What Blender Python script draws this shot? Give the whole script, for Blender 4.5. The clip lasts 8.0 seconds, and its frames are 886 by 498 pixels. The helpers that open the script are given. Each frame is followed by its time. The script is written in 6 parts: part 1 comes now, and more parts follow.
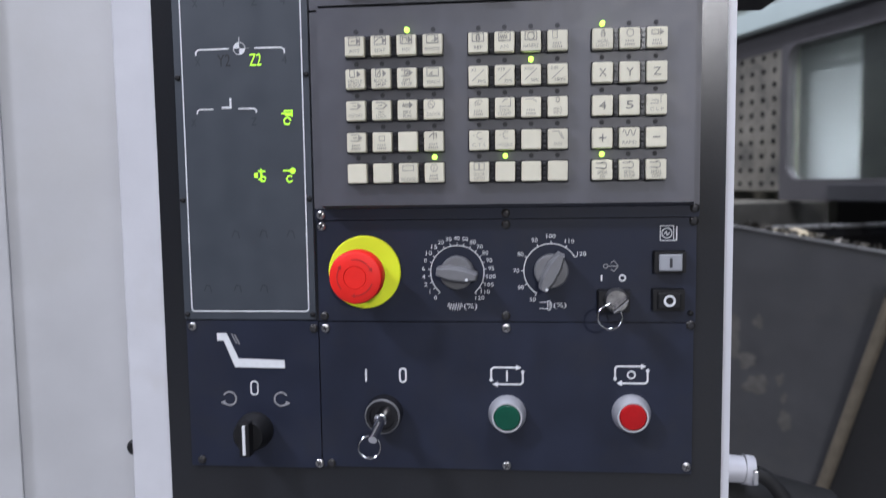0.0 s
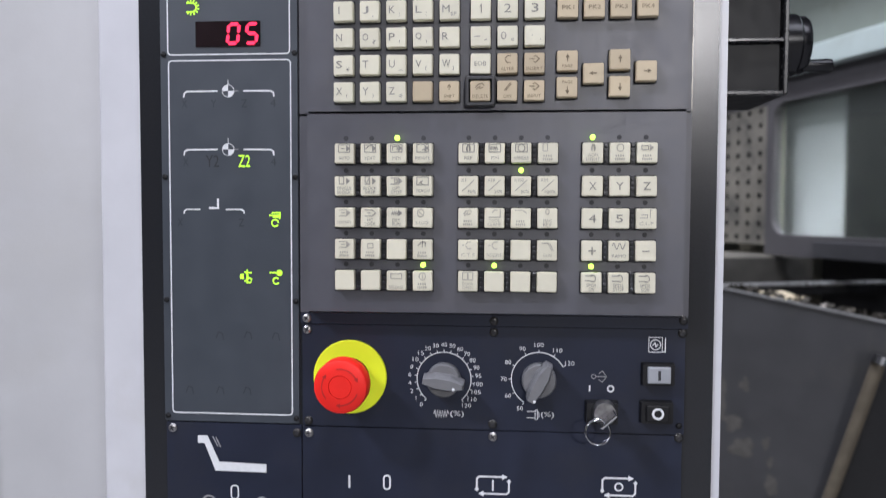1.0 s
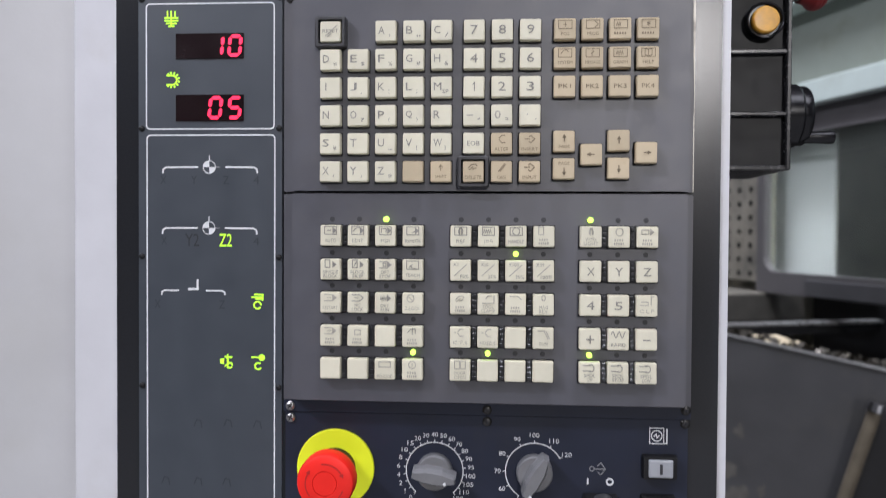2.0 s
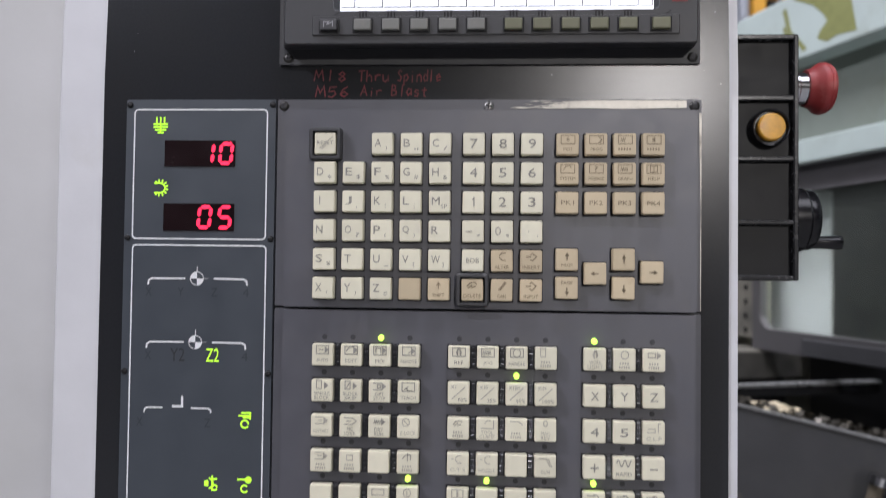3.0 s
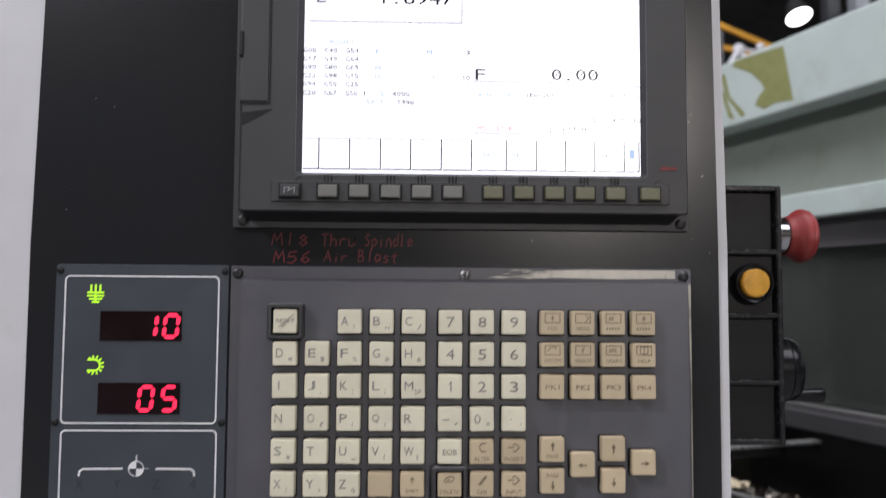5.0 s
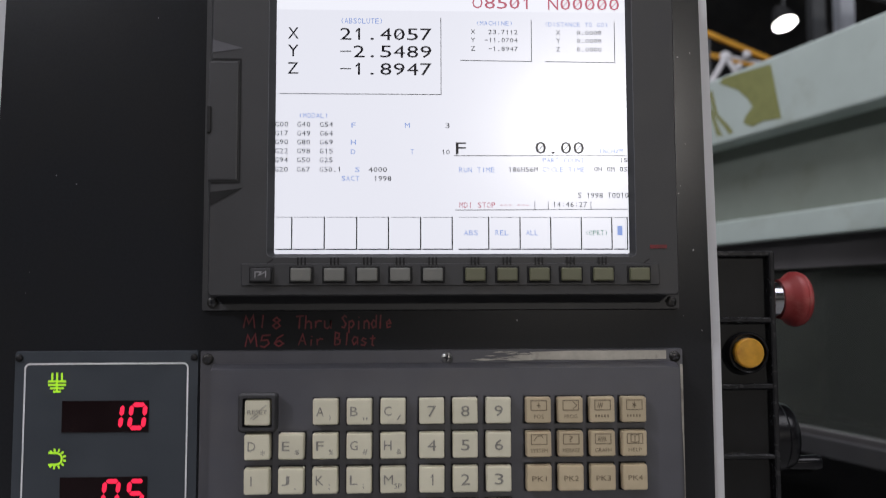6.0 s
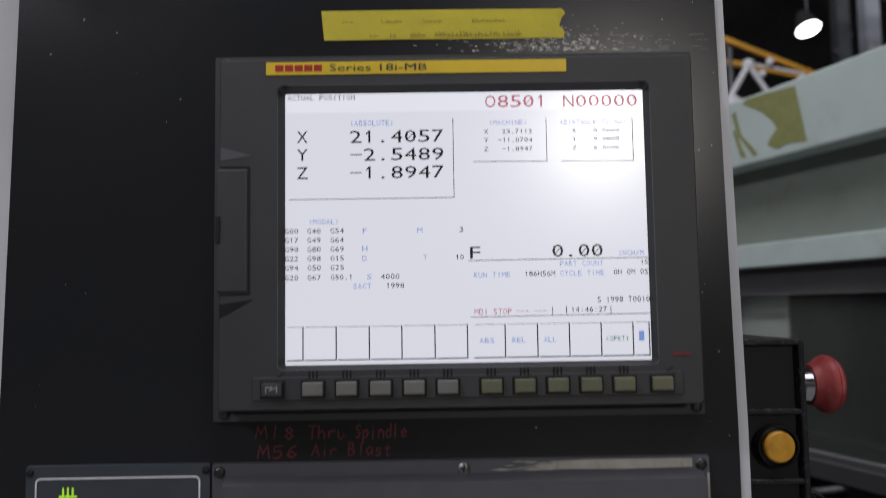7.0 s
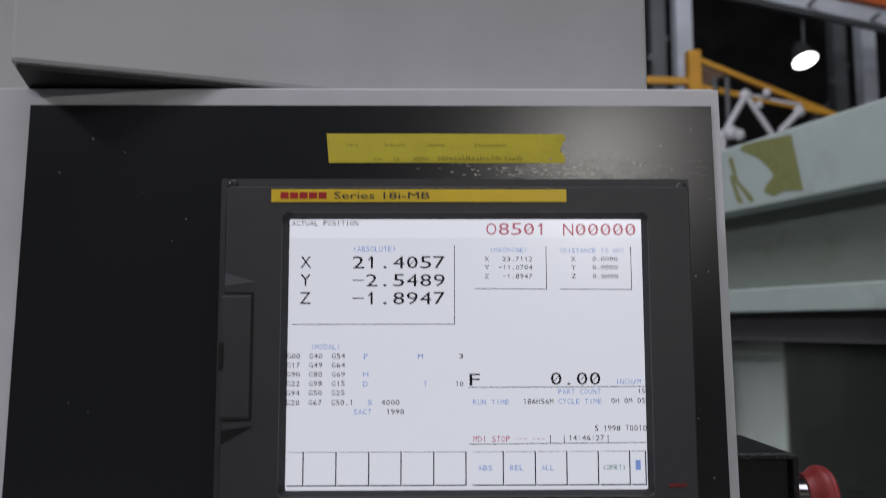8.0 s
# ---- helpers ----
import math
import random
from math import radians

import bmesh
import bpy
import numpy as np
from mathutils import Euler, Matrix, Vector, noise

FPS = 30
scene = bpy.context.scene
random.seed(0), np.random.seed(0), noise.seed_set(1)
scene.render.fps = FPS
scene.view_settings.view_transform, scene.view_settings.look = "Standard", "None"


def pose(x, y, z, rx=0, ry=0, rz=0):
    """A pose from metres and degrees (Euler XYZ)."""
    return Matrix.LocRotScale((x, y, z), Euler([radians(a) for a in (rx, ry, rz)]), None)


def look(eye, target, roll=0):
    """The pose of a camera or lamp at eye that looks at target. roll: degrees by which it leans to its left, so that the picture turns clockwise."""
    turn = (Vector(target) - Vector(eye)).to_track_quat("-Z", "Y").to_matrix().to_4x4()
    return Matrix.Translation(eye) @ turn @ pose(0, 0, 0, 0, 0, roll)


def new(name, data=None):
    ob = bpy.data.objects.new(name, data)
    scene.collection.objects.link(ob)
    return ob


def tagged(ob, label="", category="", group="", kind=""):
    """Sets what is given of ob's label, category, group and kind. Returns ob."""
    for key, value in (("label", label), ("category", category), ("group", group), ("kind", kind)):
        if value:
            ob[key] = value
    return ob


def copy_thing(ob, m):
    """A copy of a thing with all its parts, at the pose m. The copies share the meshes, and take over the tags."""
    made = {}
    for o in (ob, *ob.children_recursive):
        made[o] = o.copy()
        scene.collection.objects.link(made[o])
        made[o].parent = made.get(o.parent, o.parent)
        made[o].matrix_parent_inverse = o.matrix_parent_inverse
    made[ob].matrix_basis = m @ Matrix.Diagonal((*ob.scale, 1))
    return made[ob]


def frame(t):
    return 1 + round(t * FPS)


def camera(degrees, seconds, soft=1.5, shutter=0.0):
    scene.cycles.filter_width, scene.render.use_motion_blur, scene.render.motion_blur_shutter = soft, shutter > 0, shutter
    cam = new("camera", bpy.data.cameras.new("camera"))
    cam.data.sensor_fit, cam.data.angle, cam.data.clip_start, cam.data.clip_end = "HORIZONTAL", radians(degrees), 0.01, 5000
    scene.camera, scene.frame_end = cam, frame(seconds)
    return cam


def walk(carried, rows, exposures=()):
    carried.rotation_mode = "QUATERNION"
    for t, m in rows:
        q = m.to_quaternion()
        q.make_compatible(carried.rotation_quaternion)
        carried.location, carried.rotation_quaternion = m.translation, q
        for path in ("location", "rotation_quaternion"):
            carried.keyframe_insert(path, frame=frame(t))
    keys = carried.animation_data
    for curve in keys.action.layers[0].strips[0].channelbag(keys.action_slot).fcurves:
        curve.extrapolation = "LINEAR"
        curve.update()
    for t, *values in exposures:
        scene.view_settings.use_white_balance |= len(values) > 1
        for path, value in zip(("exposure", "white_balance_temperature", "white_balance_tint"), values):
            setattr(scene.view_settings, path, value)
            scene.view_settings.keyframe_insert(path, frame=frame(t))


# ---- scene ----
cam = camera(59.9, 8.0, soft=1.05, shutter=0.45)
cam.data.dof.use_dof, cam.data.dof.focus_distance, cam.data.dof.aperture_fstop = True, 0.50, 8.0
PATH = [
    (0, (0.01, -0.587, 1.228), (-0.184, 1.397, 1.058), -0.8),
    (0.5, (0.011, -0.582, 1.258), (-0.157, 1.407, 1.133), -0.5),
    (1, (0.009, -0.578, 1.286), (-0.152, 1.414, 1.192), 0.2),
    (2.5, (0.003, -0.537, 1.356), (-0.121, 1.459, 1.358), 0.4),
    (3, (0.0, -0.529, 1.387), (-0.115, 1.467, 1.44), 0.7),
    (3.5, (-0.002, -0.519, 1.417), (-0.109, 1.476, 1.499), 1.4),
    (4, (-0.013, -0.506, 1.441), (-0.088, 1.49, 1.552), 1.2),
    (4.5, (-0.024, -0.493, 1.457), (-0.043, 1.504, 1.562), 0.3),
    (5, (-0.026, -0.488, 1.486), (0.023, 1.508, 1.61), 0.4),
    (5.2, (-0.025, -0.486, 1.498), (0.047, 1.509, 1.634), 0.8),
    (6.3, (-0.018, -0.466, 1.548), (0.034, 1.529, 1.68), -1.0),
    (6.5, (-0.017, -0.466, 1.559), (0.0, 1.531, 1.662), -1.0),
    (7, (-0.014, -0.46, 1.594), (0.002, 1.534, 1.745), -0.9),
    (7.5, (-0.012, -0.458, 1.626), (0.016, 1.535, 1.801), -0.0),
    (8, (-0.016, -0.472, 1.658), (0.009, 1.518, 1.852), -0.1),
]
walk(cam, [(t, look(eye, target, roll)) for t, eye, target, roll in PATH],
     [(0, 0.08, 5800, 14), (1, 0.17, 5950, 14), (2.5, 0.12, 6120, 14), (3.5, -0.13, 6240, 14), (4.5, -0.14, 6320, 14), (5.2, -0.36, 6400, 13), (6.3, -0.96, 6400, 12), (7, -1.08, 6350, 12), (8, -1.22, 6250, 12)])

# ---------------------------------------------------------------- light
world = bpy.data.worlds.new("hall_air")
world.use_nodes = True
world.node_tree.nodes["Background"].inputs[0].default_value = (0.80, 0.86, 1.0, 1)
world.node_tree.nodes["Background"].inputs[1].default_value = 0.05
scene.world = world


def hall_or_fill_lamp(x, y, z, watts, size, target, colour=(0.96, 0.955, 1.0)):
    data = bpy.data.lights.new("hall_or_fill_lamp", "AREA")
    data.shape, data.size, data.energy, data.color = "DISK", size, watts, colour
    ob = new("hall_or_fill_lamp", data)
    ob.matrix_basis = look((x, y, z), target)
    return ob


# high-bay lamps of the workshop, plus unseen fill for the beam and roof
hall_or_fill_lamp(-2.95, -2.3, 4.45, 120, 0.4, (0, 0, 1.3))
hall_or_fill_lamp(2.85, -12.6, 4.50, 480, 0.5, (0, 0, 1.5), (1.0, 0.95, 0.87))
hall_or_fill_lamp(-4.5, -6.5, 6.2, 120, 1.6, (0, 0, 1.2))
hall_or_fill_lamp(3.2, -3.0, 6.6, 80, 3.0, (1.0, 1.0, 1.2))
hall_or_fill_lamp(0.6, -1.5, 7.0, 200, 1.0, (0.1, 0, 1.3))
# Added with no such lamp in view: brightens the machine's top beam.
hall_or_fill_lamp(-1.6, 0.5, 7.2, 400, 2.4, (1.0, 1.4, 2.0))
# Added fill aimed at the roof steel and the crane.
hall_or_fill_lamp(1.3, 2.4, 4.9, 34, 0.5, (2.6, 5.5, 3.8))


# ---------------------------------------------------------------- materials
def material(name, colour, rough=0.5, metal=0.0, vary=0.12, scale=60.0, bump=0.0, bump_scale=600.0, spec=0.5,
             second=None, second_scale=8.0, cut=(0.55, 0.7), emit=None, power=0.0, coat=0.0, per_object=0.0, rough_vary=0.1):
    """A surface with grain at one size and stains or wear (second) at another, both in metres of the object's space."""
    m = bpy.data.materials.new(name)
    m.use_nodes = True
    nt = m.node_tree
    b = nt.nodes["Principled BSDF"]
    geo = nt.nodes.new("ShaderNodeNewGeometry")
    n1 = nt.nodes.new("ShaderNodeTexNoise")
    n1.inputs["Scale"].default_value, n1.inputs["Detail"].default_value = scale, 6.0
    nt.links.new(geo.outputs["Position"], n1.inputs["Vector"])
    ramp = nt.nodes.new("ShaderNodeMapRange")
    ramp.inputs["From Min"].default_value, ramp.inputs["From Max"].default_value = 0.3, 0.7
    ramp.inputs["To Min"].default_value, ramp.inputs["To Max"].default_value = 1 - vary, 1 + vary
    nt.links.new(n1.outputs["Fac"], ramp.inputs["Value"])
    mix = nt.nodes.new("ShaderNodeVectorMath")
    mix.operation = "SCALE"
    mix.inputs[0].default_value = colour
    nt.links.new(ramp.outputs["Result"], mix.inputs["Scale"])
    out = mix.outputs["Vector"]
    if per_object:
        info = nt.nodes.new("ShaderNodeObjectInfo")
        r2 = nt.nodes.new("ShaderNodeMapRange")
        r2.inputs["To Min"].default_value, r2.inputs["To Max"].default_value = 1 - per_object, 1 + per_object
        nt.links.new(info.outputs["Random"], r2.inputs["Value"])
        s2 = nt.nodes.new("ShaderNodeVectorMath")
        s2.operation = "SCALE"
        nt.links.new(out, s2.inputs[0])
        nt.links.new(r2.outputs["Result"], s2.inputs["Scale"])
        out = s2.outputs["Vector"]
    if second:
        n2 = nt.nodes.new("ShaderNodeTexNoise")
        n2.inputs["Scale"].default_value, n2.inputs["Detail"].default_value = second_scale, 8.0
        n2.inputs["Roughness"].default_value = 0.65
        nt.links.new(geo.outputs["Position"], n2.inputs["Vector"])
        r3 = nt.nodes.new("ShaderNodeMapRange")
        r3.inputs["From Min"].default_value, r3.inputs["From Max"].default_value = cut
        nt.links.new(n2.outputs["Fac"], r3.inputs["Value"])
        mx = nt.nodes.new("ShaderNodeMix")
        mx.data_type = "RGBA"
        mx.inputs["B"].default_value = (*second, 1)
        nt.links.new(r3.outputs["Result"], mx.inputs["Factor"])
        nt.links.new(out, mx.inputs["A"])
        out = mx.outputs["Result"]
    nt.links.new(out, b.inputs["Base Color"])
    rr = nt.nodes.new("ShaderNodeMapRange")
    rr.inputs["To Min"].default_value, rr.inputs["To Max"].default_value = max(0.03, rough - rough_vary), min(1, rough + rough_vary)
    nt.links.new(n1.outputs["Fac"], rr.inputs["Value"])
    nt.links.new(rr.outputs["Result"], b.inputs["Roughness"])
    b.inputs["Metallic"].default_value = metal
    b.inputs["Specular IOR Level"].default_value = spec
    b.inputs["Coat Weight"].default_value = coat
    if bump:
        n3 = nt.nodes.new("ShaderNodeTexNoise")
        n3.inputs["Scale"].default_value, n3.inputs["Detail"].default_value = bump_scale, 3.0
        nt.links.new(geo.outputs["Position"], n3.inputs["Vector"])
        bp = nt.nodes.new("ShaderNodeBump")
        bp.inputs["Strength"].default_value, bp.inputs["Distance"].default_value = bump, 0.001
        nt.links.new(n3.outputs["Fac"], bp.inputs["Height"])
        nt.links.new(bp.outputs["Normal"], b.inputs["Normal"])
    if emit:
        b.inputs["Emission Color"].default_value, b.inputs["Emission Strength"].default_value = (*emit, 1), power
    return m


COVER_PAINT = material("grey_white_cover_paint", (0.475, 0.475, 0.48), 0.42, vary=0.05, scale=18, bump=0.06, bump_scale=300, second=(0.45, 0.445, 0.43), second_scale=5, cut=(0.5, 0.8))
RIB_BLACK = material("ribbed_black_plastic", (0.022, 0.022, 0.024), 0.25, vary=0.2, scale=200)
SATIN = material("satin_aluminium", (0.70, 0.70, 0.73), 0.36, metal=0.65, vary=0.06, scale=120)
RED_LENS = material("dark_red_lens", (0.40, 0.004, 0.006), 0.34, spec=0.3, vary=0.08, scale=200)
WHITE_PAINT = material("white_paint", (0.57, 0.57, 0.59), 0.38, vary=0.04, scale=25, bump=0.06, bump_scale=350, second=(0.52, 0.51, 0.50), second_scale=9, cut=(0.6, 0.85))
DARK_PAINT = material("dark_grey_paint", (0.0168, 0.0177, 0.0206), 0.245, spec=0.42, vary=0.08, scale=600, rough_vary=0.05, bump=0.035, bump_scale=1600, second=(0.0195, 0.0190, 0.0190), second_scale=7, cut=(0.42, 0.85))
BLUE_PLATE = material("blue_black_plate", (0.0120, 0.0156, 0.0320), 0.50, spec=0.35, vary=0.15, scale=30, bump=0.05, bump_scale=900, second=(0.018, 0.020, 0.030), second_scale=14, cut=(0.5, 0.75))
FOIL = material("slate_foil", (0.040, 0.048, 0.060), 0.42, spec=0.75, vary=0.06, scale=50, bump=0.04, bump_scale=1400)
TRAY = material("grey_plastic", (0.070, 0.070, 0.084), 0.42, spec=0.75, vary=0.06, scale=60, bump=0.10, bump_scale=1800, second=(0.083, 0.079, 0.086), second_scale=18, cut=(0.5, 0.8))
BEZEL = material("bezel_plastic", (0.035, 0.035, 0.038), 0.5, vary=0.07, scale=50, bump=0.10, bump_scale=1800, second=(0.049, 0.045, 0.041), second_scale=16, cut=(0.55, 0.8))
KEY_CREAM = material("cream_key", (0.665, 0.632, 0.495), 0.5, vary=0.03, scale=120, bump=0.03, bump_scale=2500, second=(0.56, 0.52, 0.43), second_scale=55, cut=(0.58, 0.85), per_object=0.05)
KEY_TAN = material("tan_key", (0.515, 0.425, 0.285), 0.5, vary=0.04, scale=120, bump=0.03, bump_scale=2500, second=(0.42, 0.32, 0.20), second_scale=60, cut=(0.55, 0.85), per_object=0.08)
KEY_OLIVE = material("olive_key", (0.125, 0.125, 0.075), 0.5, vary=0.05, scale=150, per_object=0.08)
KEY_PALE = material("pale_soft_key", (0.155, 0.155, 0.142), 0.5, vary=0.05, scale=150, second=(0.20, 0.185, 0.16), second_scale=80, per_object=0.12)
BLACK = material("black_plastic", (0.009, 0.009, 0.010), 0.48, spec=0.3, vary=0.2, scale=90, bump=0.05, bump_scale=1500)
BLACK_GLOSS = material("glossy_black_plastic", (0.010, 0.010, 0.012), 0.22, vary=0.2, scale=60, second=(0.03, 0.03, 0.03), second_scale=20)
DARK_LINE = material("dark_print", (0.03, 0.03, 0.035), 0.6, vary=0.1)
LEGEND = material("grey_key_print", (0.24, 0.23, 0.205), 0.6, vary=0.25, scale=400)
WORN_LEGEND = material("worn_key_print", (0.36, 0.34, 0.29), 0.6, vary=0.25, scale=500)
TAN_LEGEND = material("brown_key_print", (0.20, 0.155, 0.10), 0.6, vary=0.25, scale=400)
WHITE_PRINT = material("white_print", (0.70, 0.71, 0.72), 0.55, vary=0.05, scale=300)
GREY_PRINT = material("grey_print", (0.28, 0.28, 0.29), 0.55, vary=0.15, scale=500)
GHOST_PRINT = material("unlit_symbol_print", (0.036, 0.041, 0.050), 0.5, vary=0.1)
STEEL = material("screw_steel", (0.42, 0.41, 0.40), 0.32, metal=1.0, vary=0.2, scale=300)
DARK_STEEL = material("blackened_screw", (0.05, 0.048, 0.046), 0.35, metal=0.7, vary=0.3, scale=300)
CHROME = material("chrome", (0.72, 0.72, 0.74), 0.14, metal=1.0, vary=0.05, scale=80, rough_vary=0.06)
SCUFF_SHEEN = material("scuff_and_sheen", (0.16, 0.155, 0.15), 0.4, metal=0.5, vary=0.2, scale=200)
BARE_GLINT = material("worn_edge_and_glint", (0.45, 0.43, 0.39), 0.42, metal=0.5, vary=0.15, scale=120, second=(0.25, 0.23, 0.21), second_scale=60)
YELLOW = material("yellow_plastic", (0.84, 0.93, 0.010), 0.5, vary=0.03, scale=60)
RED = material("red_plastic", (0.80, 0.018, 0.010), 0.48, spec=0.35, vary=0.05, scale=80, bump=0.03)
RED_DARK = material("red_print", (0.42, 0.012, 0.010), 0.5)
DULL_RED = material("faded_red_plastic", (0.30, 0.030, 0.030), 0.5, vary=0.1, scale=60, second=(0.40, 0.10, 0.09), second_scale=40)
GREEN = material("green_lens", (0.005, 0.070, 0.040), 0.34, spec=0.3, vary=0.08, scale=200)
AMBER = material("amber_lens", (0.72, 0.36, 0.035), 0.35, vary=0.15, scale=150, second=(0.55, 0.20, 0.02), second_scale=60)
KNOB_GREY = material("grey_knob", (0.16, 0.16, 0.165), 0.42, vary=0.08, scale=100, bump=0.05, bump_scale=1500)
PALE_LENS = material("pale_grey_lens", (0.31, 0.32, 0.34), 0.4, vary=0.06, scale=100)
TAPE = material("yellow_masking_tape", (0.62, 0.52, 0.03), 0.6, vary=0.06, scale=60, bump=0.25, bump_scale=260, second=(0.50, 0.41, 0.02), second_scale=40)
TAPE_INK = material("faded_pen_ink", (0.33, 0.27, 0.03), 0.7, vary=0.3, scale=500)
LABEL_YELLOW = material("yellow_name_strip", (0.78, 0.54, 0.015), 0.45, vary=0.04, scale=80)
MARKER = material("red_marker_ink", (0.135, 0.010, 0.014), 0.5, vary=0.4, scale=250)
LED_ON = material("lit_green_led", (0.3, 0.8, 0.05), 0.4, emit=(0.62, 1.0, 0.10), power=2.2)
GREEN_SIGN = material("lit_green_symbol", (0.2, 0.5, 0.02), 0.5, emit=(0.55, 0.95, 0.04), power=1.0)
RED_SEGMENT = material("lit_red_segment", (0.5, 0.02, 0.05), 0.5, emit=(1.0, 0.015, 0.065), power=1.7)
READOUT = material("dark_red_readout_glass", (0.010, 0.004, 0.005), 0.25, vary=0.1)
GREEN_WHITE = material("pale_green_machine_paint", (0.47, 0.54, 0.51), 0.42, vary=0.04, scale=12, bump=0.05, bump_scale=200, second=(0.40, 0.45, 0.41), second_scale=5)
# Pale machine green darkened to stand for shade in the beam's recess.
GREEN_SHADED = material("shaded_green_machine_paint", (0.225, 0.252, 0.22), 0.5, vary=0.06, scale=12, second=(0.20, 0.22, 0.185), second_scale=6)
OLIVE_PRIMER = material("olive_glue_stain", (0.23, 0.24, 0.09), 0.6, vary=0.1, scale=40)
MACHINE_GREY = material("machine_grey_paint", (0.055, 0.055, 0.058), 0.45, vary=0.1, scale=15, bump=0.06, bump_scale=300, second=(0.070, 0.068, 0.064), second_scale=4)
DOOR_GREY = material("door_grey_paint", (0.085, 0.081, 0.083), 0.5, vary=0.08, scale=14, second=(0.068, 0.065, 0.065), second_scale=6)
PALE_STEEL = material("bright_sheet_edge", (0.60, 0.60, 0.60), 0.3, metal=0.8, vary=0.15, scale=90)
STEEL_PLATE = material("stained_steel_plate", (0.24, 0.225, 0.185), 0.55, metal=0.2, vary=0.25, scale=20, second=(0.12, 0.115, 0.10), second_scale=10, cut=(0.45, 0.65))
STAIN = material("dried_coolant_stain", (0.085, 0.081, 0.074), 0.7, vary=0.2, scale=60)
WOOD = material("wooden_handle", (0.125, 0.105, 0.075), 0.55, vary=0.2, scale=35)
RUBBER = material("black_rubber", (0.014, 0.014, 0.015), 0.6, vary=0.2, scale=80)
CHIPS = material("metal_chips", (0.11, 0.10, 0.085), 0.4, metal=0.7, vary=0.5, scale=120, per_object=0.3)
REFLECTION_PALE = material("pale_window_reflection", (0.52, 0.525, 0.53), 0.5, vary=0.05, scale=8, second=(0.58, 0.58, 0.575), second_scale=3)
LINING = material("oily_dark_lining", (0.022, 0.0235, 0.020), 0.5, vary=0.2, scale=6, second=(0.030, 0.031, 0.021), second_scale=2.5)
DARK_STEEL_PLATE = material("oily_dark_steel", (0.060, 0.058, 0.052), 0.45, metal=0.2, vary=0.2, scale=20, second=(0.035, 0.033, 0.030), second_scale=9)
RAG = material("crumpled_cream_rag", (0.50, 0.43, 0.30), 0.8, vary=0.2, scale=80)
TEAL = material("teal_paint", (0.03, 0.07, 0.10), 0.5, vary=0.15)
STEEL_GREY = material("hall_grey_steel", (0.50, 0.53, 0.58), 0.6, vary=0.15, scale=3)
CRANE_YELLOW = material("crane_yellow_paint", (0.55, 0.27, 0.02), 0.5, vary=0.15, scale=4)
# Darker copy of the hall steel, standing for members in dimmer light.
STEEL_DIM = material("dimmed_hall_grey_steel", (0.10, 0.105, 0.11), 0.6, vary=0.2, scale=5)
BROWN_STEEL = material("rusty_brown_paint", (0.11, 0.065, 0.035), 0.6, vary=0.25, scale=12)
ORANGE = material("orange_paint", (0.62, 0.13, 0.03), 0.5, vary=0.1, scale=4)
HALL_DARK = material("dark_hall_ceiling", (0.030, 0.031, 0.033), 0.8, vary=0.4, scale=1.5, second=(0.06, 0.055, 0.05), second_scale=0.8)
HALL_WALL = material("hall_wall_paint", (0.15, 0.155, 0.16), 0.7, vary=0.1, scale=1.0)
CONCRETE = material("concrete_floor", (0.17, 0.17, 0.17), 0.6, vary=0.15, scale=4, second=(0.12, 0.12, 0.115), second_scale=1.2)
LAMP_GLOW = material("lit_lamp_lens", (0.9, 0.9, 0.9), 0.4, emit=(1.0, 0.97, 0.92), power=14.0)
PVC_WHITE = material("white_conduit_plastic", (0.62, 0.62, 0.66), 0.35, vary=0.05, scale=60)


def glass_material():
    m = bpy.data.materials.new("clear_window_plastic")
    m.use_nodes = True
    b = m.node_tree.nodes["Principled BSDF"]
    b.inputs["Base Color"].default_value = (0.80, 0.86, 0.80, 1)
    b.inputs["Roughness"].default_value = 0.12
    b.inputs["Transmission Weight"].default_value = 0.975
    b.inputs["IOR"].default_value = 1.3
    return m


def screen_material():
    """The lit panel of the display: its own glow, under a matt anti-glare face."""
    m = material("lit_display", (0.02, 0.02, 0.02), 0.23, vary=0.0, rough_vary=0.02, spec=0.6, emit=(0.90, 0.91, 0.98), power=1.56)
    return m


GLASS = glass_material()
SCREEN = screen_material()
SCREEN_BAND = material("display_title_white", (0.02, 0.02, 0.02), 0.19, vary=0.0, rough_vary=0.02, spec=0.6, emit=(0.93, 0.94, 1.0), power=1.68)
SCREEN_INK = material("display_black_text", (0.004, 0.004, 0.006), 0.3, spec=0.3, vary=0.0, rough_vary=0.02, emit=(0.006, 0.006, 0.010), power=1.0)
SCREEN_BLUE = material("display_blue_text", (0.02, 0.02, 0.03), 0.3, vary=0.0, rough_vary=0.02, emit=(0.28, 0.43, 0.90), power=1.25)
SCREEN_RED = material("display_red_text", (0.02, 0.02, 0.03), 0.3, vary=0.0, rough_vary=0.02, emit=(0.62, 0.14, 0.20), power=1.3)
SCREEN_GREEN = material("display_green_text", (0.02, 0.02, 0.03), 0.3, vary=0.0, rough_vary=0.02, emit=(0.12, 0.50, 0.32), power=0.7)


# ---------------------------------------------------------------- building helpers
def place_of(ob):
    """The world matrix of ob, worked out from its parents."""
    if ob.parent is None:
        return ob.matrix_basis.copy()
    return place_of(ob.parent) @ ob.matrix_parent_inverse @ ob.matrix_basis


def hang(ob, parent):
    ob.parent = parent
    ob.matrix_parent_inverse = place_of(parent).inverted()
    return ob


